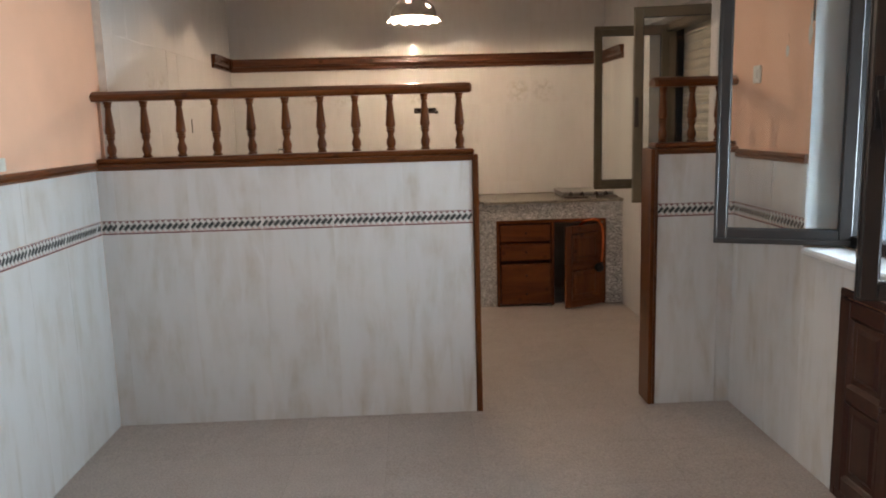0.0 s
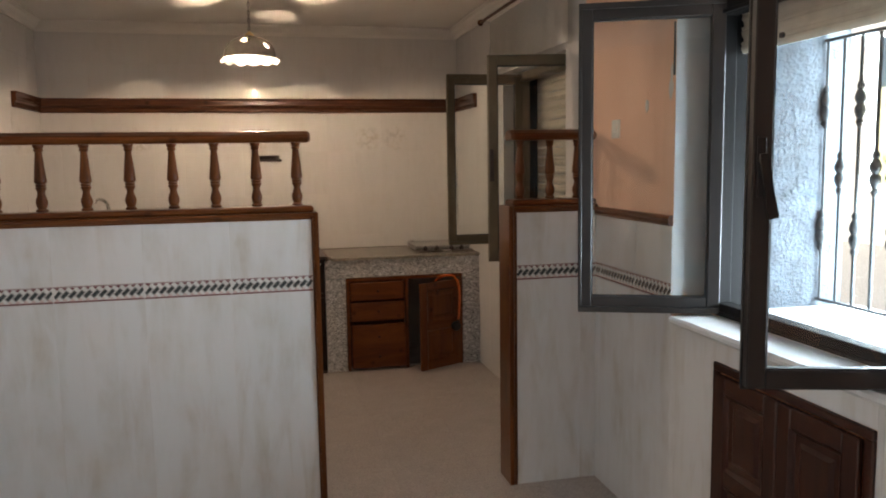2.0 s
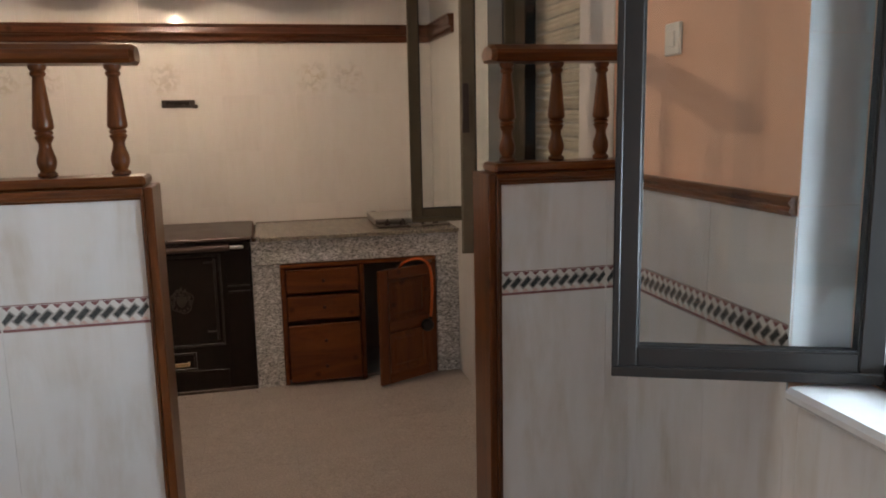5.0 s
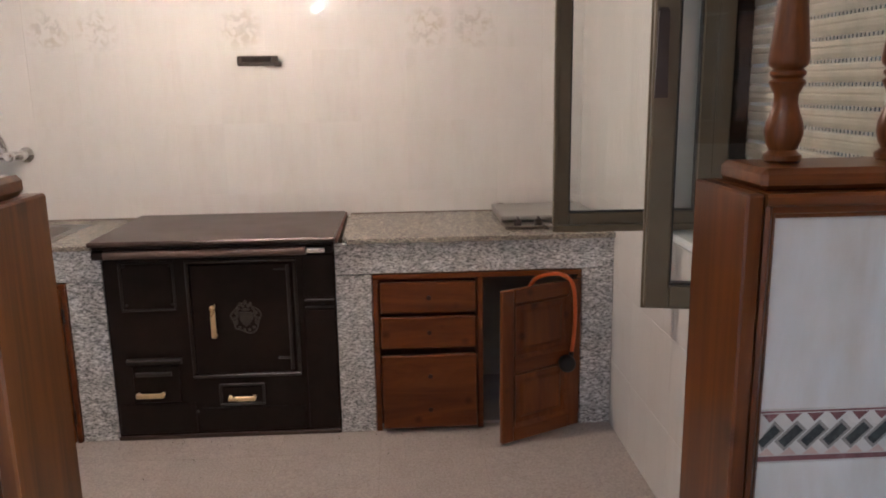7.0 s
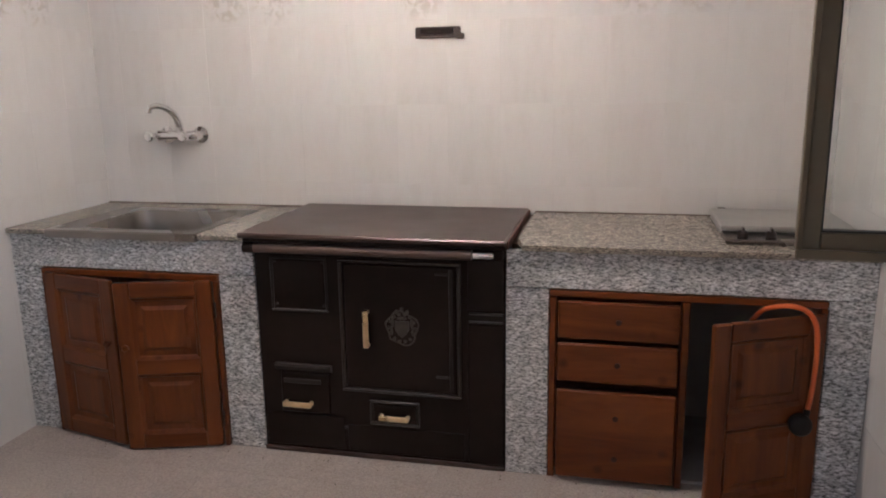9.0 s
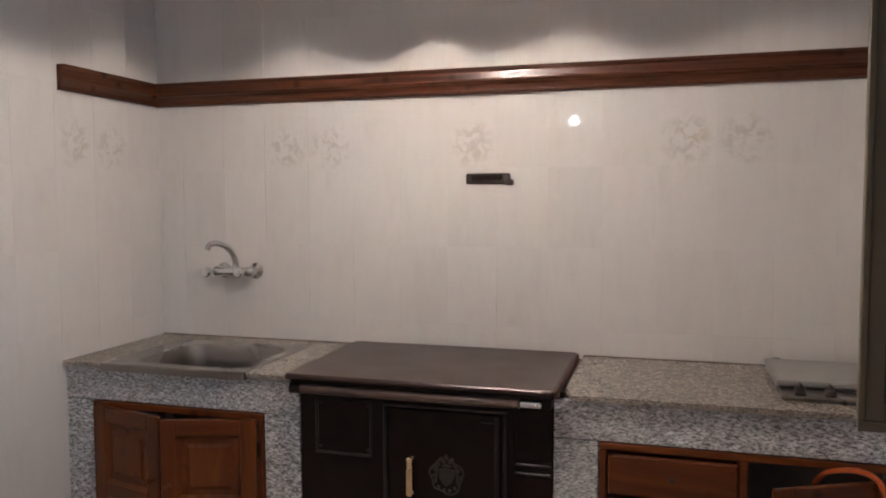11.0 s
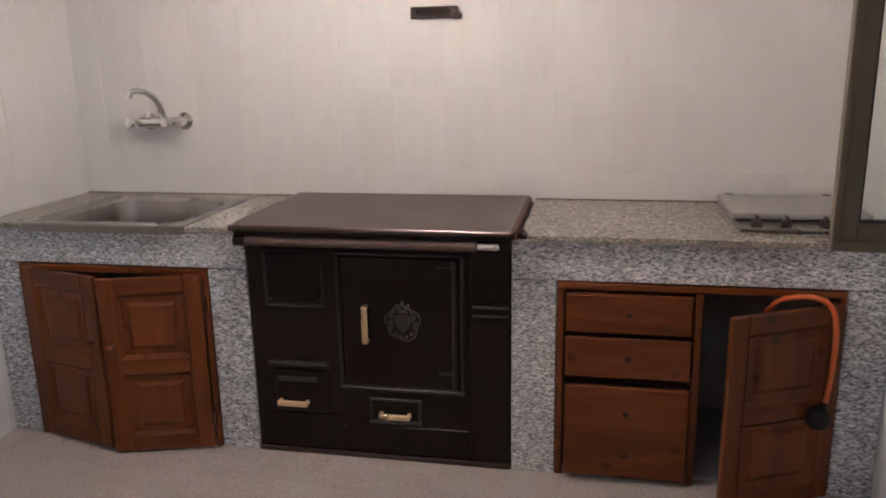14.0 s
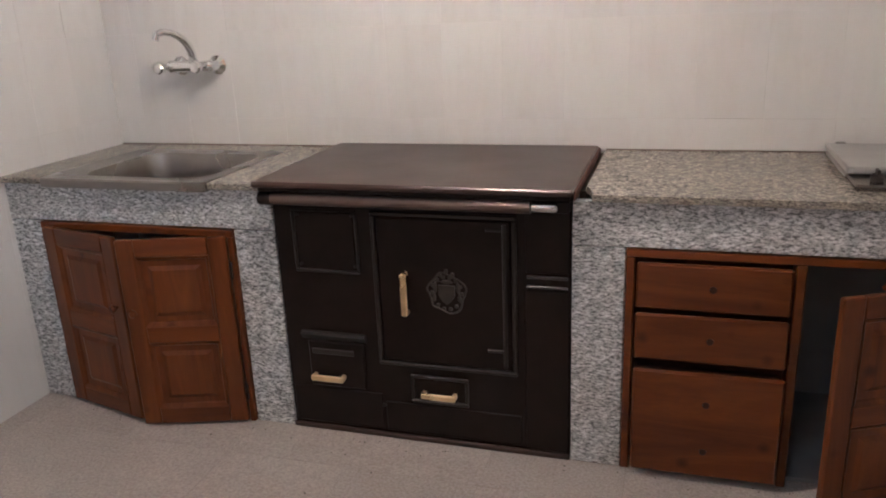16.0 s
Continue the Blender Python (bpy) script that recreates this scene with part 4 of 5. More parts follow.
part("side_board", add_prism(bmesh.new(), [(KX1 - p * 0.6, 1.945 + q) for p, q in SP], "y", 2.306, YB - 0.001), SHELF_Y, shelf)
part("screw_head", add_lathe(bmesh.new(), [(0.006, 0), (0.006, 0.002), (0.003, 0.003)], 10, pose(KX0 + 0.013, 2.55, 2.015) @ turned("x")), STEEL, shelf)

# ---- pendant lamp ----
LX, LZ = -0.250, 2.182
NS = 13


def dome_mesh(grow=1.0):
    """The dome with six oval holes, by turns higher and lower; grow widens the holes."""
    bm = bmesh.new()
    prof = [(0.158, 0.022), (0.159, 0.035), (0.159, 0.048), (0.157, 0.060), (0.154, 0.071), (0.150, 0.081), (0.145, 0.091), (0.138, 0.101), (0.130, 0.110), (0.120, 0.119), (0.109, 0.127), (0.096, 0.135), (0.080, 0.142), (0.062, 0.148), (0.044, 0.153), (0.028, 0.157), (0.022, 0.164)]
    n = 120
    rows = [[bm.verts.new((r * math.cos(2 * math.pi * k / n), r * math.sin(2 * math.pi * k / n), z)) for k in range(n)] for r, z in prof]
    for i in range(len(rows) - 1):
        rm, zm = (prof[i][0] + prof[i + 1][0]) / 2, (prof[i][1] + prof[i + 1][1]) / 2
        for k in range(n):
            an = 360 * (k + 0.5) / n
            da = (an - 16 + 30) % 60 - 30
            zh = 0.121 if round((an - 16 - da) / 60) % 2 == 0 else 0.089
            if (math.radians(da) * rm / (0.029 * grow)) ** 2 + ((zm - zh) / (0.020 * grow)) ** 2 < 1:
                continue
            bm.faces.new([rows[i][k], rows[i][(k + 1) % n], rows[i + 1][(k + 1) % n], rows[i + 1][k]])
    bm.faces.new(rows[-1])
    return bm


def rim_mesh():
    bm = bmesh.new()
    n = NS * 12
    prof = [(0.157, 0.026, 0.0), (0.166, 0.018, 0.3), (0.175, 0.008, 0.7), (0.182, 0.0, 1.0)]
    rows = []
    for r, z, f in prof:
        row = []
        for k in range(n):
            a = 2 * math.pi * k / n
            w = abs(math.sin(NS * (a - radians(97.5)) / 2))
            row.append(bm.verts.new(((r + 0.004 * f * w) * math.cos(a), (r + 0.004 * f * w) * math.sin(a), z - f * (0.016 * w - 0.009))))
        rows.append(row)
    for a, b in zip(rows, rows[1:]):
        for k in range(n):
            bm.faces.new([a[k], a[(k + 1) % n], b[(k + 1) % n], b[k]])
    return bm


def pendant(x, y, z, label, glow, size):
    """A ceramic dome with a frilled rim on a chain; size is how large the glowing tip of its bulb is."""
    lamp = thing("pendant_lamp", (x, y, z), label=label, category="pendant lamp")
    liner = dome_mesh(1.15)
    liner.transform(Matrix.Translation((0, 0, -0.002)) @ Matrix.Diagonal((0.965, 0.965, 0.965, 1)))
    part("inner_glaze", liner, WHITEP, lamp, "white glazed inside of the dome", smooth=True, local=True)
    part("shade", dome_mesh(), CERAMIC, lamp, "smoked ceramic dome with oval holes", smooth=True, local=True)
    part("frilled_rim", rim_mesh(), OPAL, lamp, "scalloped white opal glass rim", smooth=True, local=True)
    part("bulb", add_lathe(bmesh.new(), [(q * size, p * size) for q, p in ((0.003, -0.007), (0.006, -0.004), (0.0075, 0.000), (0.006, 0.005), (0.003, 0.008))], 14), glow, lamp, "glowing bulb tip", smooth=True, local=True).matrix_basis = Matrix.Translation((0, 0, 0.0313 - 0.0223 * size))
    part("socket", add_lathe(bmesh.new(), [(0.010, 0.040), (0.016, 0.046), (0.02, 0.07), (0.018, 0.10), (0.012, 0.15)], 16), BROWNP, lamp, "dark lamp holder", smooth=True, local=True)
    part("cap", add_lathe(bmesh.new(), [(0.026, 0.158), (0.030, 0.164), (0.024, 0.172), (0.010, 0.181), (0.006, 0.190)], 18), BRASS, lamp, smooth=True, local=True)
    bm = bmesh.new()
    up = 0.190
    i = 0
    top = H - z - 0.035
    while up < top - 0.016:
        L = 0.030
        m = pose(0, 0, up + L / 2, 0, 0, 90 * (i % 2))
        pts = [m @ Vector((0.007 * math.cos(a), 0, 0.016 * math.sin(a))) for a in [2 * math.pi * k / 14 for k in range(15)]]
        add_tube(bm, pts, 0.0018, 6)
        up += L - 0.006
        i += 1
    part("chain", bm, IRON, lamp, "thin dark metal chain", local=True)
    part("ceiling_rose", add_lathe(bmesh.new(), [(0.006, top - 0.004), (0.012, top), (0.035, top + 0.010), (0.052, top + 0.024), (0.056, top + 0.035)], 24), WHITEP, lamp, "white ceramic ceiling rose", smooth=True, local=True)


pendant(LX, 1.80, LZ, "lit ceramic pendant lamp with pierced dome and frilled white rim", BULB, 1.0)
pendant(-0.233, -0.65, 2.19, "dimly lit ceramic pendant lamp hanging in the dining room", BULB_DIM, 2.3)


# ---- windows ----
GLASS_PANES = []


def sash(win, hinge, rz, w, z0, z1, flip, mat, handle_side=True, tilt=0.0, label="open bronze aluminium casement sash with clear glass"):
    """An open casement: hung at the hinge, its own x runs from the hinge to the free edge."""
    h = z1 - z0
    d = 0.036
    st = 0.048
    bm = bmesh.new()
    for x0 in (0.0, w - st):
        add_box(bm, x0, x0 + st, -d / 2, d / 2, 0, h, 0.003)
    for za in (0.0, h - st):
        add_box(bm, st + 0.0005, w - st - 0.0005, -d / 2 + 0.001, d / 2 - 0.001, za, za + st, 0.003)
    # lipped outer edge
    s = 1 if flip > 0 else -1
    add_box(bm, 0.004, w + 0.004, s * (d / 2), s * (d / 2 + 0.012), -0.012, 0.010, 0.002)
    add_box(bm, 0.004, w + 0.004, s * (d / 2), s * (d / 2 + 0.012), h - 0.010, h + 0.012, 0.002)
    add_box(bm, w - 0.010, w + 0.004, s * (d / 2), s * (d / 2 + 0.012), 0.010, h - 0.010, 0.002)
    ob = new("sash", finish("sash", bm, mat))
    ob.parent = win
    wm = pose(hinge[0], hinge[1], z0, 0, 0, rz)
    ob.matrix_basis = MW[win].inverted() @ wm
    MW[ob] = wm
    tagged(ob, label)
    pane = part("pane", box(st - 0.006, w - st + 0.006, -0.003, 0.003, st - 0.006, h - st + 0.006), GLASS, ob, local=True)
    pane.visible_shadow = False
    g = border_frame(st - 0.0005, w - st + 0.0005, st - 0.0005, h - st + 0.0005, 0.005, -0.012, 0.012, 0.001)
    part("gasket", g, RUBBER, ob, local=True)
    part("hinge", add_tube(add_tube(bmesh.new(), [(-0.006, -s * 0.02, 0.10), (-0.006, -s * 0.02, 0.17)], 0.008, 10), [(-0.006, -s * 0.02, h - 0.17), (-0.006, -s * 0.02, h - 0.10)], 0.008, 10), mat, ob, local=True)
    if handle_side:
        y = -s * d / 2
        hz = h * (0.505 if h > 1.12 else 0.53)
        m = w - (0.020 if h > 1.12 else 0.014)
        bm = box(m - 0.011, m + 0.011, y - 0.010 * s, y, hz - (0.095 if h > 1.12 else 0.045), hz + (0.055 if h > 1.12 else 0.022), 0.003)
        add_box(bm, m - 0.009, m + 0.009, y - 0.030 * s, y - 0.008 * s, hz - 0.009, hz + 0.009, 0.004)
        lever = add_prism(bmesh.new(), [(-0.009, 0.014), (0.009, 0.014), (0.010, 0.0), (0.011, -0.070), (0.014, -0.148), (-0.012, -0.148), (-0.010, -0.075), (-0.010, 0.0)], "y", y - 0.032 * s, y - 0.020 * s)
        lever.transform(Matrix.Translation((m, 0, hz)) @ pose(0, 0, 0, 0, tilt, 0))
        tmp = bpy.data.meshes.new("lever")
        lever.to_mesh(tmp)
        lever.free()
        bm.from_mesh(tmp)
        bpy.data.meshes.remove(tmp)
        part("handle", bm, BLACK if h > 1.12 else BROWNP, ob, "black window handle" if h > 1.12 else "dark brown window handle", local=True)
    return ob


def fixed_frame(name, w, xf, mat, label):
    a, b, c, d = w
    win = thing(name, (xf, (a + b) / 2, c), label=label, category="window", kind="structure")
    bm = bmesh.new()
    x0, x1 = xf, xf + 0.060
    for y0, y1 in ((a + 0.001, a + 0.075), (b - 0.075, b - 0.001)):
        add_box(bm, x0, x1, y0, y1, c + 0.030, d - 0.001, 0.003)
        m = (y0 + y1) / 2
        add_box(bm, x0 - 0.014, x0 + 0.001, m - 0.030, m - 0.018, c + 0.04, d - 0.01, 0.002)
        add_box(bm, x0 - 0.010, x0 + 0.001, m + 0.010, m + 0.022, c + 0.04, d - 0.01, 0.002)
    for z0, z1 in ((c + 0.031, c + 0.080), (d - 0.060, d - 0.002)):
        add_box(bm, x0 + 0.001, x1 - 0.001, a + 0.0755, b - 0.0755, z0, z1, 0.003)
        add_box(bm, x0 - 0.012, x0 + 0.0015, a + 0.076, b - 0.076, z0 + 0.004, z0 + 0.018, 0.002)
    part("window_frame", bm, mat, win)
    return win


XF = 1.470
win1 = fixed_frame("window_1", W1, XF, ALU_SHADED, "bronze aluminium casement window standing wide open in the dining room")
sash(win1, (1.478, -0.722), 157.2, 0.526, 0.957, 2.100, 1, ALU, True)
sash(win1, (1.478, -1.748), 162.8, 0.508, 0.945, 2.100, -1, ALU, True, 10.0)
win2 = fixed_frame("window_2", W2, XF, ALU_K, "olive-bronze aluminium casement window standing open in the kitchen")
sash(win2, (1.478, 1.600), 177.8, 0.503, 1.002, 2.082, 1, ALU_K, False, 0.0, "open olive-bronze aluminium casement sash with clear glass")
sash(win2, (1.478, 0.622), 167.5, 0.495, 0.995, 2.088, -1, ALU_K, True, 0.0, "open olive-bronze aluminium casement sash with clear glass")

part("guide_rail", box(1.531, 1.590, W2[1] - 0.062, W2[1] - 0.002, 0.99, 2.108, 0.003), ALU_SHADED, win2)
part("guide_rail", box(1.531, 1.590, W2[0] + 0.002, W2[0] + 0.045, 0.99, 2.108, 0.003), ALU_SHADED, win2)

# inner sill of marble, outer sill
bm = box(1.292, 1.470, W1[0] - 0.01, W1[1] - 0.025, 0.905, 0.936, 0.010)
sill = part("window_sill", bm, MARBLE, win1, "white marble inner window sill with a rounded, chipped edge")
part("outer_sill", box(1.531, 2.13, W1[0] + 0.001, W1[1] + 0.004, 0.902, 0.932, 0.006), MARBLE, win1, "white outer window sill")
part("window_sill", box(1.340, 1.470, W2[0], W2[1], 0.956, 0.985, 0.008), MARBLE, win2, "white marble inner window sill")
part("outer_sill", box(1.531, 2.13, W2[0] + 0.05, W2[1] - 0.05, 0.952, 0.980, 0.006), MARBLE, win2)

# roller shutters
def shutter(name, w, z0, z1, x, pitch, label, slits, mat):
    t = thing(name, (x, (w[0] + w[1]) / 2, z0), label=label, category="roller shutter")
    n = int((z1 - z0) / pitch)
    prof = [(x, 0), (x - 0.004, 0.006), (x - 0.009, pitch * 0.25), (x - 0.0095, pitch * 0.42), (x - 0.006, pitch * 0.5), (x - 0.0095, pitch * 0.58), (x - 0.009, pitch * 0.75), (x - 0.004, pitch - 0.013), (x, pitch - 0.010), (x + 0.006, pitch - 0.010), (x + 0.006, 0)]
    first = None
    for k in range(n):
        if first is None:
            me = finish("slat", add_prism(bmesh.new(), [(p, q) for p, q in prof], "y", w[0] + 0.01, w[1] - 0.01), mat)
            me.transform(MW[t].inverted() @ Matrix.Translation((0, 0, z0)))
            first = me
        ob = new("slat", first)
        ob.parent = t
        ob.matrix_basis = Matrix.Translation((0, 0, k * pitch))
    if slits:
        # joining webs: the gaps between slats let light through small holes
        step = 0.017
        bm = bmesh.new()
        for k in range(n):
            y = w[0] + 0.01
            while y < w[1] - 0.02:
                add_box(bm, x - 0.001, x + 0.003, y, y + 0.005, z0 + (k + 1) * pitch - 0.0105, z0 + (k + 1) * pitch + 0.001)
                y += step
        part("slat_webs", bm, mat, t, kind="stuff")
    else:
        bm = bmesh.new()
        for k in range(n):
            add_box(bm, x, x + 0.004, w[0] + 0.01, w[1] - 0.01, z0 + (k + 1) * pitch - 0.0105, z0 + (k + 1) * pitch + 0.001)
        part("slat_webs", bm, mat, t)
    return t


shutter("roller_shutter", (W2[0] + 0.0, W2[1] + 0.0), 0.985, 2.15, 1.600, 0.058, "closed beige roller shutter with light through its perforated joints", True, PEG)
shutter("roller_shutter", (W1[0] + 0.01, W1[1] - 0.01), 1.918, 2.27, 1.575, 0.055, "raised beige roller shutter hanging in the top of the window", False, PEG)
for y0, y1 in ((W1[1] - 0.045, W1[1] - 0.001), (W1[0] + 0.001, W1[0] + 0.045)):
    part("guide_rail", box(1.531, 1.600, y0, y1, 0.937, 2.11, 0.003), ALU_SHADED, win1)
part("shutter_stop", add_tube(bmesh.new(), [(1.572, -0.93, 1.948), (1.556, -0.93, 1.948)], 0.010, 10), RUBBER, bpy.data.objects["roller_shutter.001"], "black rubber stop")

# reveals of the dining window are tiled; a wooden shutter box above it
box1 = thing("shutter_box", (1.3, -1.2, 2.11), label="brown varnished wooden roller shutter box above the dining window", category="shutter box")
part("box_front", box(1.285, 1.324, -2.02, -0.500, 2.112, 2.40, 0.006), WOOD_Y, box1)
part("box_moulding", box(1.272, 1.2845, -2.03, -0.490, 2.112, 2.140, 0.004), WOOD_Y, box1)

# ---- dining cupboard under the window ----
cab = thing("wall_cupboard", (1.325, -1.30, 0), label="dark-stained wooden cupboard with panelled doors built in under the window sill", category="cupboard")
bm = bmesh.new()
X = 1.325
add_box(bm, X - 0.016, X - 0.001, -1.690, -0.958, 0.800, 0.828, 0.003)
add_box(bm, X - 0.016, X - 0.001, -0.990, -0.958, 0.0, 0.800, 0.003)
add_box(bm, X - 0.016, X - 0.001, -1.690, -1.658, 0.0, 0.800, 0.003)
add_box(bm, X - 0.016, X - 0.001, -1.658, -0.990, 0.0, 0.045, 0.003)
part("face_frame", bm, DARKPINE_Y, cab)
DP = (DARKPINE, DARKPINE_Y)
door_on(cab, (X - 0.020, -0.992, 0.048), -90, 0.330, 0.748, DP, 1, "dark-stained panelled door", mid=0.02, knob=(0.305, 0.42))
door_on(cab, (X - 0.020, -1.656, 0.048), -90, 0.330, 0.748, DP, -1, "dark-stained panelled door", mid=0.02, knob=(0.305, 0.42))

# ---- curtain rod with a flat valance ----
rod = thing("curtain_rod", (1.31, 1.1, 2.47), label="brown wooden curtain rod with flat cream valance over kitchen window", category="curtain")
part("pole", add_tube(bmesh.new(), [(1.292, 0.30, 2.478), (1.292, 1.90, 2.478)], 0.011, 12), WOOD_Y, rod, "brown wooden pole", True)
part("finial", add_lathe(bmesh.new(), [(0.011, 0), (0.020, 0.006), (0.022, 0.018), (0.016, 0.030), (0.006, 0.036)], 14, pose(1.292, 1.90, 2.478) @ turned("y")), WOOD_Y, rod, smooth=True)
for y in (1.80, 0.42):
    part("bracket", box(1.292, KX1, y, y + 0.015, 2.470, 2.486, 0.003), WOOD_X, rod)
bm = bmesh.new()
ny, cloth = 40, []
for i in range(ny + 1):
    y = 0.405 + (1.775 - 0.405) * i / ny
    wv = 0.004 * math.sin(i * 1.3) + 0.003 * math.sin(i * 0.41)
    cloth.append([bm.verts.new((1.318 + wv * f, y, z)) for f, z in ((0.2, 2.466), (0.6, 2.30), (1.0, 2.128))])
for p, q in zip(cloth, cloth[1:]):
    for k in range(2):
        bm.faces.new([p[k], q[k], q[k + 1], p[k + 1]])
bmesh.ops.solidify(bm, geom=list(bm.faces), thickness=0.006)
part("valance", bm, CREAM, rod, "flat cream fabric valance")
part("valance_rings", add_box(bmesh.new(), 1.288, 1.322, 0.41, 1.77, 2.461, 2.467), CREAM, rod)

# ---- window grille ----
grille = thing("window_grille", (1.975, -1.215, 0.96), label="dark painted iron window grille with turned knots on upright bars", category="window grille")
gx = 1.975
for z in (0.960, 1.980):
    part("rail", box(gx - 0.010, gx + 0.010, W1[0] + 0.001, W1[1] + 0.004, z - 0.006, z + 0.006, 0.001), IRON, grille)
KN = [(0.006, 0), (0.011, 0.006), (0.013, 0.014), (0.009, 0.022), (0.014, 0.030), (0.019, 0.042), (0.018, 0.052), (0.011, 0.062), (0.018, 0.072), (0.019, 0.082), (0.014, 0.094), (0.009, 0.102), (0.013, 0.110), (0.011, 0.118), (0.006, 0.124)]
def bar_mesh(kind):
    bm = add_tube(bmesh.new(), [(0, 0, 0.006), (0, 0, 1.015)], 0.0070, 8)
    for z in ((0.278, 0.765) if kind else (0.507,)):
        add_lathe(bm, [(q * 1.12, (p - 0.062) * 1.36) for q, p in KN], 12, pose(0, 0, z))
    return finish("bar", bm, IRON, True)


bars = (bar_mesh(1), bar_mesh(0))
y = -0.653
i = 0
while y > W1[0] + 0.05:
    ob = new("bar", bars[i % 2])
    ob.parent = grille
    ob.matrix_basis = MW[grille].inverted() @ pose(gx, y, 0.960)
    y -= 0.0885
    i += 1

# banner tied outside the grille, seen from behind
ban = thing("banner", (2.03, -1.3, 1.40), label="beige printed banner tied to window grille, print seen from behind", category="banner")
BX = 2.030
bm = box(BX - 0.002, BX, -0.866, -0.815, 1.402, 1.975)
add_box(bm, BX - 0.002, BX, -1.72, -0.8665, 1.402, 1.4245)
add_box(bm, BX - 0.002, BX, -1.72, -0.8665, 1.9605, 1.975)
part("cloth", bm, BANNER_C, ban, "pale hem")
part("print_field", box(BX - 0.002, BX - 0.0005, -1.72, -0.867, 1.425, 1.7795), BANNER, ban)
part("print_band", box(BX - 0.002, BX - 0.0005, -1.72, -0.867, 1.780, 1.960), BANNER_D, ban)


def written(name, words, y, z, size, mat):
    """Printed words seen from their back, so that they read from the street."""
    cu = bpy.data.curves.new(name, "FONT")
    cu.body, cu.size, cu.extrude, cu.offset = words, size, 0.0008, 0.004
    tmp = new(name, cu)
    me = bpy.data.meshes.new_from_object(tmp.evaluated_get(bpy.context.evaluated_depsgraph_get()))
    bpy.data.objects.remove(tmp)
    me.transform(Matrix(((0, 0, 1, BX - 0.0055), (1, 0, 0, y), (0, 1, 0, z), (0, 0, 0, 1))))
    me.transform(MW[ban].inverted())
    me.materials.clear()
    me.materials.append(mat)
    ob = new(name, me)
    ob.parent = ban
    MW[ob] = MW[ban]
    return ob


def ring_letter(y, z, r, wd, t0, t1, name, mat, x):
    bm = bmesh.new()
    n = 24
    for k in range(n):
        if not t0 <= 360 * k / n < t1:
            continue
        p = [(y + q * wd * math.cos(2 * math.pi * (k + e) / n), z + q * r * math.sin(2 * math.pi * (k + e) / n)) for q, e in ((1, 0), (1, 1), (0.80, 1), (0.80, 0))]
        add_prism(bm, p, "x", x, x + 0.001)
    return part(name, bm, mat, ban)


written("print_letters", "RO", -1.035, 1.852, 0.098, BANNER_W)
written("print_letters", "ia", -0.975, 1.790, 0.062, BANNER_W)
for k in range(4):
    part("print_bar", box(BX - 0.006, BX - 0.0045, -1.150 - 0.10 * k, -1.075 - 0.10 * k, 1.855, 1.925), BANNER_W, ban)
for k in range(10):
    part("print_bar", box(BX - 0.006, BX - 0.0045, -1.060 - 0.058 * k, -1.025 - 0.058 * k, 1.796, 1.825), BANNER_W, ban)
for k in range(5):
    part("print_bar", box(BX - 0.006, BX - 0.0045, -1.02 - 0.13 * k, -0.965 - 0.13 * k, 1.668, 1.730), BANNER_T, ban)
for k in range(8):
    ring_letter(-0.920 - 0.088 * k, 1.552, 0.052, 0.027, 0 if k % 2 else 60, 360 if k % 2 else 330, "print_ring", BANNER_T, BX - 0.006)
for k in range(11):
    part("print_bar", box(BX - 0.006, BX - 0.0045, -0.935 - 0.045 * k, -0.91 - 0.045 * k, 1.440, 1.462), BANNER_T, ban)

# ---- outside ----
ground = wall("ground", [(1.98, 400, -300, 300, -0.30, -0.15)], ASPHALT)
wall("ground_behind", [(-300, 1.98, -300, 300, -0.30, -0.16)], ASPHALT)
wall("pavement", [(1.981, 3.2, -30, 30, -0.149, -0.02)], PAVE)
wall("roof", [(-2.3, 2.9, YR - 0.2, YB + 0.25, 2.76, 2.95)], PLASTER_OUT)
def far_house(name, x, y, w, d, h):
    t = thing(name, (x, y, -0.15), label="pale rendered house across the street under hard sunlight", category="house")
    part("wall", box(x, x + d, y - w / 2, y + w / 2, -0.15, h), PLASTER_OUT, t)
    part("roof", add_prism(bmesh.new(), [(x - 0.4, h), (x + d / 2, h + 1.2), (x + d + 0.4, h)], "y", y - w / 2 - 0.3, y + w / 2 + 0.3), PEACH, t)


far_house("house", 11.0, 6.5, 9.0, 7.0, 6.2)

# ---- unseen glazed door, added round the west fill light ----
sd = thing("unseen_door_west", (-2.10, -4.15, 0), label="unseen white glazed sliding doors, added to go with the west fill light", category="door", kind="structure")
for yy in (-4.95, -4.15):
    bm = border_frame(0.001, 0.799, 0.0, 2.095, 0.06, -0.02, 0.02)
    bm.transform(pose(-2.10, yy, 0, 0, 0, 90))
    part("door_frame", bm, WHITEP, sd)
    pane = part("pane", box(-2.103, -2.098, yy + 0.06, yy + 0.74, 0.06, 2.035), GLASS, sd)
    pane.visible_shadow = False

# ---- small things on walls ----
sw = thing("light_switch", (1.325, -0.15, 1.665), label="cream plastic light switch on the peach wall", category="light switch")
part("plate", box(1.315, 1.3245, -0.187, -0.113, 1.625, 1.705, 0.003), WHITEP, sw)
part("rocker", box(1.310, 1.3155, -0.168, -0.132, 1.645, 1.685, 0.003), WHITEP, sw)
so = thing("wall_socket", (-1.825, -0.86, 1.385), label="white plastic switch plate on the peach wall", category="light switch")
part("plate", box(-1.8245, -1.815, -0.90, -0.785, 1.350, 1.400, 0.003), WHITEP, so)
part("rocker", box(-1.8155, -1.810, -0.865, -0.820, 1.360, 1.390, 0.003), WHITEP, so)
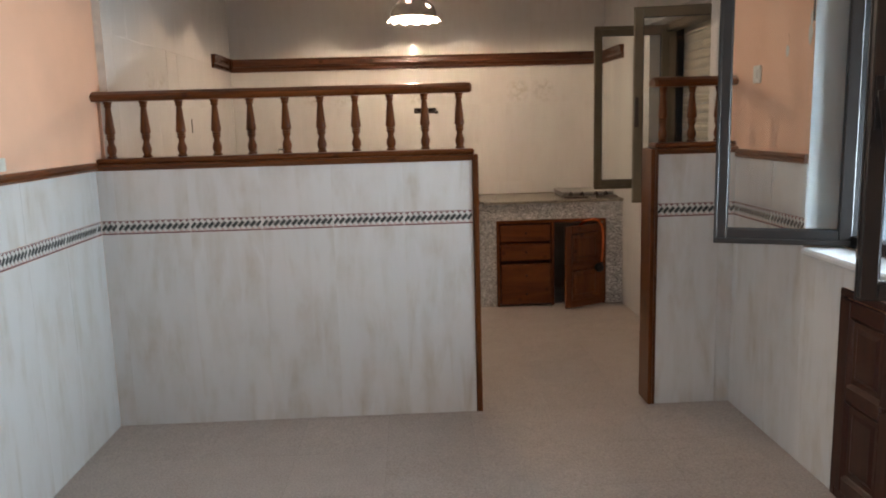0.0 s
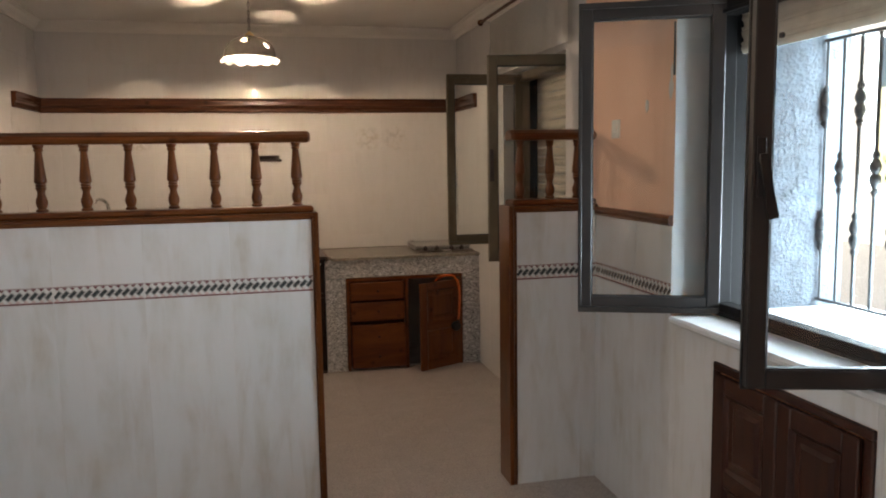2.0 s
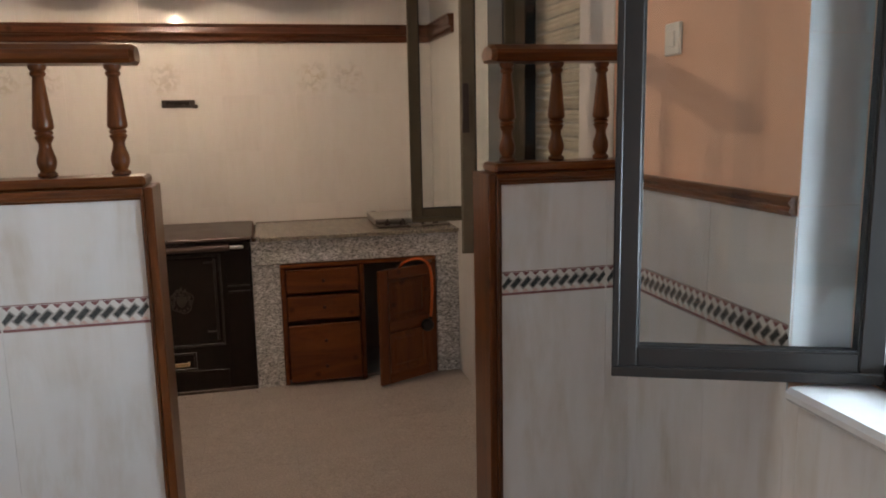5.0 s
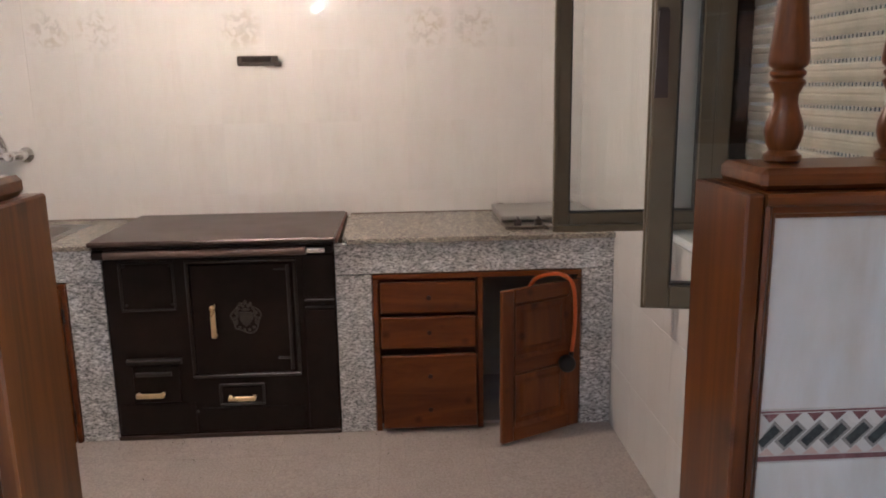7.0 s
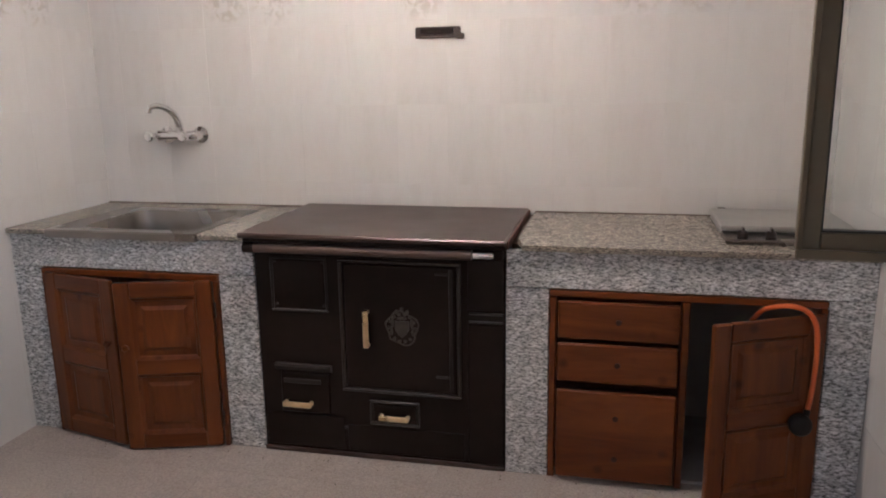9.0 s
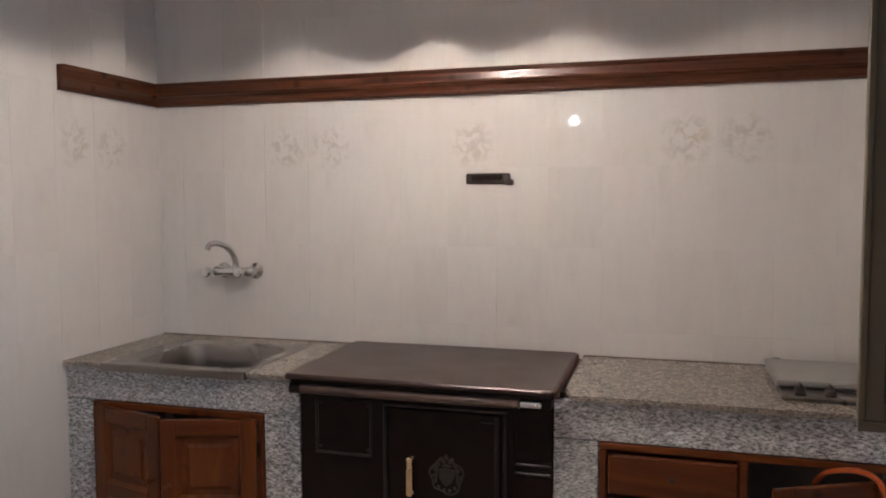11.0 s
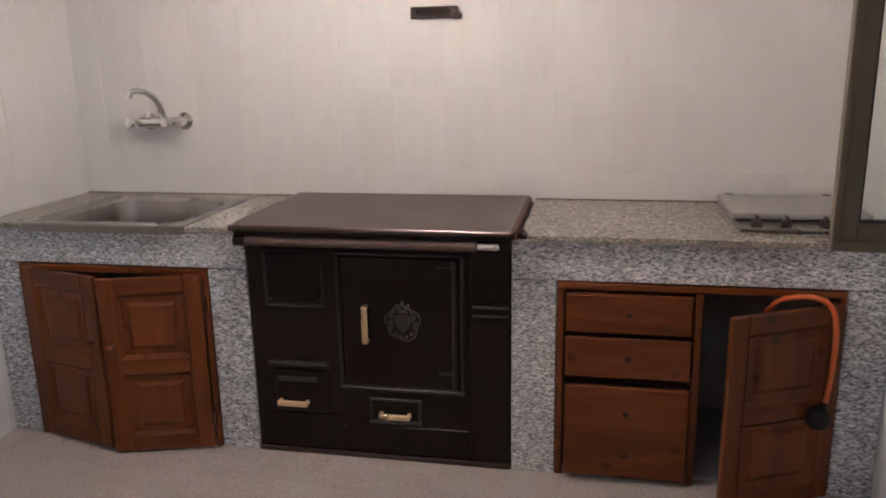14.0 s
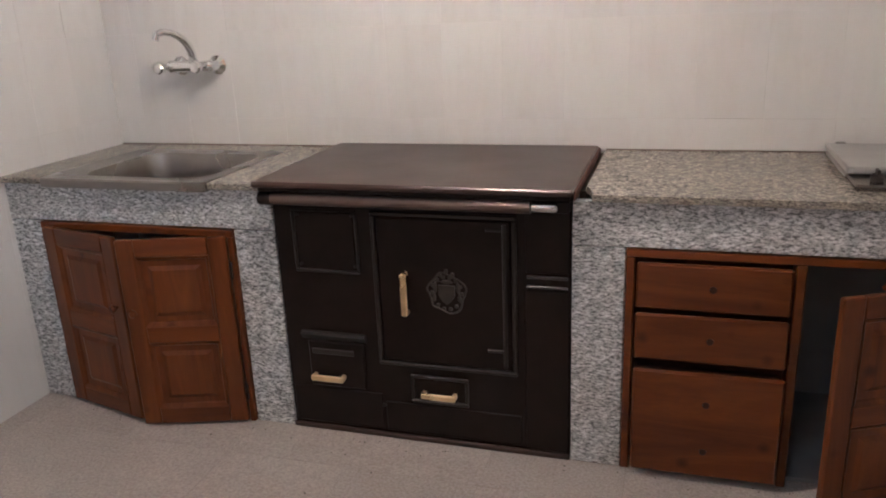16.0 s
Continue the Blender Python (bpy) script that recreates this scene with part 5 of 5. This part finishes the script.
sl = thing("strap_slot", (1.325, -0.636, 1.93), label="dark empty slot of the shutter strap in chipped peach plaster", category="slot")
part("slot", box(1.322, 1.3247, -0.642, -0.630, 1.845, 2.04), BLACK, sl)
def blob(name, y, z, ry, rz_, seed, mat, parent, x=1.3247, th=0.002):
    rnd = random.Random(seed)
    pts = [(y + ry * (0.6 + 0.5 * rnd.random()) * math.cos(2 * math.pi * k / 11), z + rz_ * (0.6 + 0.5 * rnd.random()) * math.sin(2 * math.pi * k / 11)) for k in range(11)]
    return part(name, add_prism(bmesh.new(), pts, "x", x - th, x), mat, parent)


blob("chip", -0.612, 1.80, 0.018, 0.045, 3, GROUT, sl)
blob("chip", -0.618, 1.86, 0.012, 0.03, 4, GROUT, sl)
mk = thing("plaster_scar", (1.325, -0.42, 1.74), label="small patched scar in the peach plaster", category="wall damage")
blob("scar", -0.425, 1.745, 0.014, 0.028, 5, GROUT, mk)
blob("scar", -0.420, 1.80, 0.020, 0.022, 6, PEACH, mk)
hk = thing("wall_bracket", (KX0, 1.70, 1.50), label="small dark metal bracket outline on the kitchen tiles", category="bracket")
bm = add_tube(bmesh.new(), [(KX0 + 0.002, 1.655, 1.550), (KX0 + 0.004, 1.625, 1.550), (KX0 + 0.004, 1.625, 1.462), (KX0 + 0.002, 1.655, 1.462)], 0.003, 6)
part("bracket", bm, BROWNP, hk)

crumbs = bmesh.new()
rnd = random.Random(11)
for k in range(90):
    x = rnd.uniform(-1.6, 1.25)
    y = 2.285 - abs(rnd.gauss(0, 0.05)) - 0.004 if k % 6 else rnd.uniform(1.6, 2.2)
    q = rnd.uniform(0.0008, 0.0024)
    add_box(crumbs, -q, q, -q * 0.7, q * 0.7, 0, q * 0.8, 0, pose(x, y, 0.0001, 0, 0, rnd.uniform(0, 180)))
part("floor_crumbs", crumbs, BROWNP, None, "scattered dark crumbs of dirt on the kitchen floor before the counter", kind="stuff")

# ---- tiles: pieces of walls and floor, last ----
def tile_mesh(name, w, h, t, mat, bev=0.0010, gap=0.0007):
    """A tile in the x-z plane, face towards -y, from (0, 0)."""
    return finish(name, add_prism_tile(w, h, t, bev, gap), mat)


def add_prism_tile(w, h, t, bev, gap):
    bm = bmesh.new()
    g, b = gap / 2, bev
    r0 = [bm.verts.new(c) for c in ((g, 0, g), (w - g, 0, g), (w - g, 0, h - g), (g, 0, h - g))]
    r1 = [bm.verts.new(c) for c in ((g, -t + b * 0.5, g), (w - g, -t + b * 0.5, g), (w - g, -t + b * 0.5, h - g), (g, -t + b * 0.5, h - g))]
    e = b + 0.0022
    r2 = [bm.verts.new(c) for c in ((g + b, -t + 0.00022, g + b), (w - g - b, -t + 0.00022, g + b), (w - g - b, -t + 0.00022, h - g - b), (g + b, -t + 0.00022, h - g - b))]
    r3 = [bm.verts.new(c) for c in ((g + e, -t, g + e), (w - g - e, -t, g + e), (w - g - e, -t, h - g - e), (g + e, -t, h - g - e))] if min(w, h) > 0.02 else r2
    for a, c in ((r0, r1), (r1, r2)) + (((r2, r3),) if r3 is not r2 else ()):
        for k in range(4):
            bm.faces.new([a[k], a[(k + 1) % 4], c[(k + 1) % 4], c[k]])
    bm.faces.new(r3)
    return bm


TILES = {}


def lay(parent, m, spans_x, spans_z, mat, t=0.006, hole=None, name="tile", decor=None):
    """Lays tiles on a plane: m takes (x along, y out of the wall is -, z up) to the world."""
    for x0, x1 in spans_x:
        for z0, z1 in spans_z:
            cells = [(x0, x1, z0, z1)]
            for hl in hole or ():
                nxt = []
                for a, b, c, d in cells:
                    ha, hb, hc, hd = hl
                    if b <= ha + 1e-4 or a >= hb - 1e-4 or d <= hc + 1e-4 or c >= hd - 1e-4:
                        nxt.append((a, b, c, d))
                        continue
                    if a < ha: nxt.append((a, ha, c, d))
                    if b > hb: nxt.append((hb, b, c, d))
                    ia, ib = max(a, ha), min(b, hb)
                    if c < hc: nxt.append((ia, ib, c, hc))
                    if d > hd: nxt.append((ia, ib, hd, d))
                cells = nxt
            for a, b, c, d in cells:
                if b - a < 0.008 or d - c < 0.008:
                    continue
                mt = TILE_DECOR if decor and 1.6 < c < 1.7 and any(lo < (a + b) / 2 < hi for lo, hi in decor) else mat
                key = (round(b - a, 3), round(d - c, 3), mt.name, t)
                if key not in TILES:
                    TILES[key] = tile_mesh(name, b - a, d - c, t, mt)
                ob = new(name, TILES[key])
                ob.parent = parent
                j = random.Random(round(a * 7919 + c * 104729))
                lean = 0.10 if d - c < 0.4 else 0.0
                ob.matrix_basis = m @ pose(a, -j.uniform(0.0001, 0.0004), c, j.uniform(-lean, lean), 0, j.uniform(-lean, lean))


def spans(start, step, lo, hi):
    """Cells of a grid through start, cut to lo .. hi."""
    k0 = math.floor((lo - start) / step)
    out = []
    k = k0
    while start + k * step < hi - 1e-4:
        a, b = max(lo, start + k * step), min(hi, start + (k + 1) * step)
        if b - a > 0.004:
            out.append((a, b))
        k += 1
    return out


KZ = spans(0.960, 0.335, 0.0, H - 0.07)
north_m = Matrix.Translation((0, YB + 0.006, 0))
lay(wall_north, north_m, spans(0.304, 0.2175, KX0, KX1), [q for q in KZ if q[1] > 0.8], TILE_KITCHEN, decor=[(-1.22, -0.78), (-0.36, -0.13), (0.52, 0.96)])
east_m = lambda x: Matrix.Translation((x, 0, 0)) @ pose(0, 0, 0, 0, 0, -90)  # noqa: E731  local x runs towards -y
west_m = lambda x: Matrix.Translation((x, 0, 0)) @ pose(0, 0, 0, 0, 0, 90)   # noqa: E731  local x runs towards +y
lay(wall_west_kitchen, west_m(KX0 - 0.006), spans(0.10, 0.2175, PT, YB), KZ, TILE_KITCHEN, decor=[(2.30, 2.62), (0.8, 1.2)])
lay(wall_east_kitchen, east_m(KX1 + 0.006), spans(-0.05, 0.2175, -YB, -PT), KZ, TILE_KITCHEN, hole=[(-W2[1], -W2[0], W2[2], W2[3])])
# reveals
for yy, rz, par in ((W2[1], 0, wall_east_kitchen), (W2[0], 180, wall_east_kitchen)):
    m = Matrix.Translation((KX1 if rz == 0 else XF, yy + (0.003 if rz == 0 else -0.003), 0)) @ pose(0, 0, 0, 0, 0, rz)
    lay(par, m, [(0.0, XF - KX1 - 0.001)], [q for q in spans(0.960, 0.335, W2[2] + 0.03, W2[3])], TILE_KITCHEN, t=0.004)
for yy, rz, par in ((W1[1], 0, wall_east_dining), (W1[0], 180, wall_east_dining)):
    m = Matrix.Translation((FX1 if rz == 0 else XF, yy + (0.003 if rz == 0 else -0.003), 0)) @ pose(0, 0, 0, 0, 0, rz)
    lay(par, m, [(0.0, XF - FX1 - 0.001)], [q for q in spans(0.960, 0.335, W1[2] + 0.032, W1[3])], TILE_REVEAL, t=0.004, name="reveal_tile")
# wainscot
WZ = [(0.0, 0.983), (1.055, 1.297)]
part_m = Matrix.Translation((0, PF + 0.006, 0))
lay(partition, part_m, spans(0.004, 0.350, FX0, -0.002), WZ, TILE_FRONT)
lay(partition_pier, part_m, spans(0.926, 0.3175, 0.927, FX1), WZ, TILE_FRONT)
# kitchen side of the partition
back_m = Matrix.Translation((0, PT - 0.006, 0)) @ pose(0, 0, 0, 0, 0, 180)
lay(partition, back_m, spans(0, 0.2175, 0.001, -KX0), [q if q[1] < 1.297 else (q[0], 1.2965) for q in KZ if q[0] < 1.2], TILE_KITCHEN)
lay(partition_pier, back_m, spans(-KX1, 0.2175, -FX1, -0.914), [q if q[1] < 1.297 else (q[0], 1.2965) for q in KZ if q[0] < 1.2], TILE_KITCHEN)
lay(wall_west_dining, west_m(FX0 - 0.006), spans(-0.0, 0.3425, -3.34, PF), WZ, TILE_FRONT)
lay(wall_east_dining, east_m(FX1 + 0.00), spans(0.0, 0.3425, -PF, 3.4), [WZ[0], (1.055, 1.276)], TILE_FRONT, t=0.0045, hole=[(-W1[1], -W1[0], 0.905, 3.0), (0.957, 1.691, -1, 0.829)])


def border_mesh(w, t):
    """Patterned border strip: red lines, slanted dark lozenges between pale bands."""
    h = 0.072
    bm = add_prism_tile(w, h, t, 0.001, 0.0015)
    y = -t - 0.0004

    def quad(pts, mi, y=y):
        f = bm.faces.new([bm.verts.new((min(max(p, 0.0018), w - 0.0018), y, q)) for p, q in pts])
        f.material_index = mi
    quad([(0.002, 0.002), (w - 0.002, 0.002), (w - 0.002, 0.009), (0.002, 0.009)], 1)
    quad([(0.002, 0.0672), (w - 0.002, 0.0672), (w - 0.002, 0.0698), (0.002, 0.0698)], 1)
    n = max(1, round(w / 0.0292))
    p = w / n
    for k in range(n if w > 0.03 else 0):
        x = k * p + p * 0.5

        def at(u, v):
            return (x + (u - v) * 0.7071, 0.036 + (u + v) * 0.7071)
        quad([at(-0.0195, -0.0095), at(0.0195, -0.0095), at(0.0195, 0.0095), at(-0.0195, 0.0095)], 4, y + 0.0002)
        quad([at(-0.0155, -0.0062), at(0.0155, -0.0062), at(0.0155, 0.0062), at(-0.0155, 0.0062)], 2)
        quad([(x - p * 0.34, 0.066), (x + p * 0.44, 0.066), (x + p * 0.02, 0.0545)], 1)
        quad([(x - p * 0.44, 0.0100), (x + p * 0.34, 0.0100), (x - p * 0.02, 0.0205)], 3)
    return bm


BORD = {}


def lay_border(parent, m, spans_x, t=0.006):
    for a, b in spans_x:
        key = (round(b - a, 3), t)
        if key not in BORD:
            me = bpy.data.meshes.new("border_tile")
            bmx = border_mesh(b - a, t)
            bmx.to_mesh(me)
            bmx.free()
            for mm in (PALE, RED, DARKG, PINK, GREYG):
                me.materials.append(mm)
            BORD[key] = me
        ob = new("border_tile", BORD[key])
        ob.parent = parent
        ob.matrix_basis = m @ Matrix.Translation((a, 0, 0.983))


lay_border(partition, part_m, spans(0.004, 0.350, FX0, -0.002))
lay_border(partition_pier, part_m, spans(0.926, 0.3175, 0.927, FX1))
lay_border(wall_west_dining, west_m(FX0 - 0.006), spans(0.0, 0.3425, -3.34, PF))
lay_border(wall_east_dining, east_m(FX1), [q for q in spans(0.0, 0.3425, -PF, -W1[1])], 0.0045)

# floor tiles
for x0, x1 in spans(-0.04, 0.415, FX0 - 0.01, KX1 + 0.01):
    for y0, y1 in spans(0.02, 0.415, -4.2, YB):
        key = ("f", round(x1 - x0, 3), round(y1 - y0, 3))
        if key not in TILES:
            me = finish("floor_tile", add_prism_tile(x1 - x0, y1 - y0, 0.004, 0.0008, 0.0012), FLOOR)
            me.transform(Matrix(((1, 0, 0, 0), (0, 0, 1, 0), (0, -1, 0, 0), (0, 0, 0, 1))))
            TILES[key] = me
        ob = new("floor_tile", TILES[key])
        ob.parent = floor
        ob.matrix_basis = Matrix.Translation((x0, y0, -0.004))
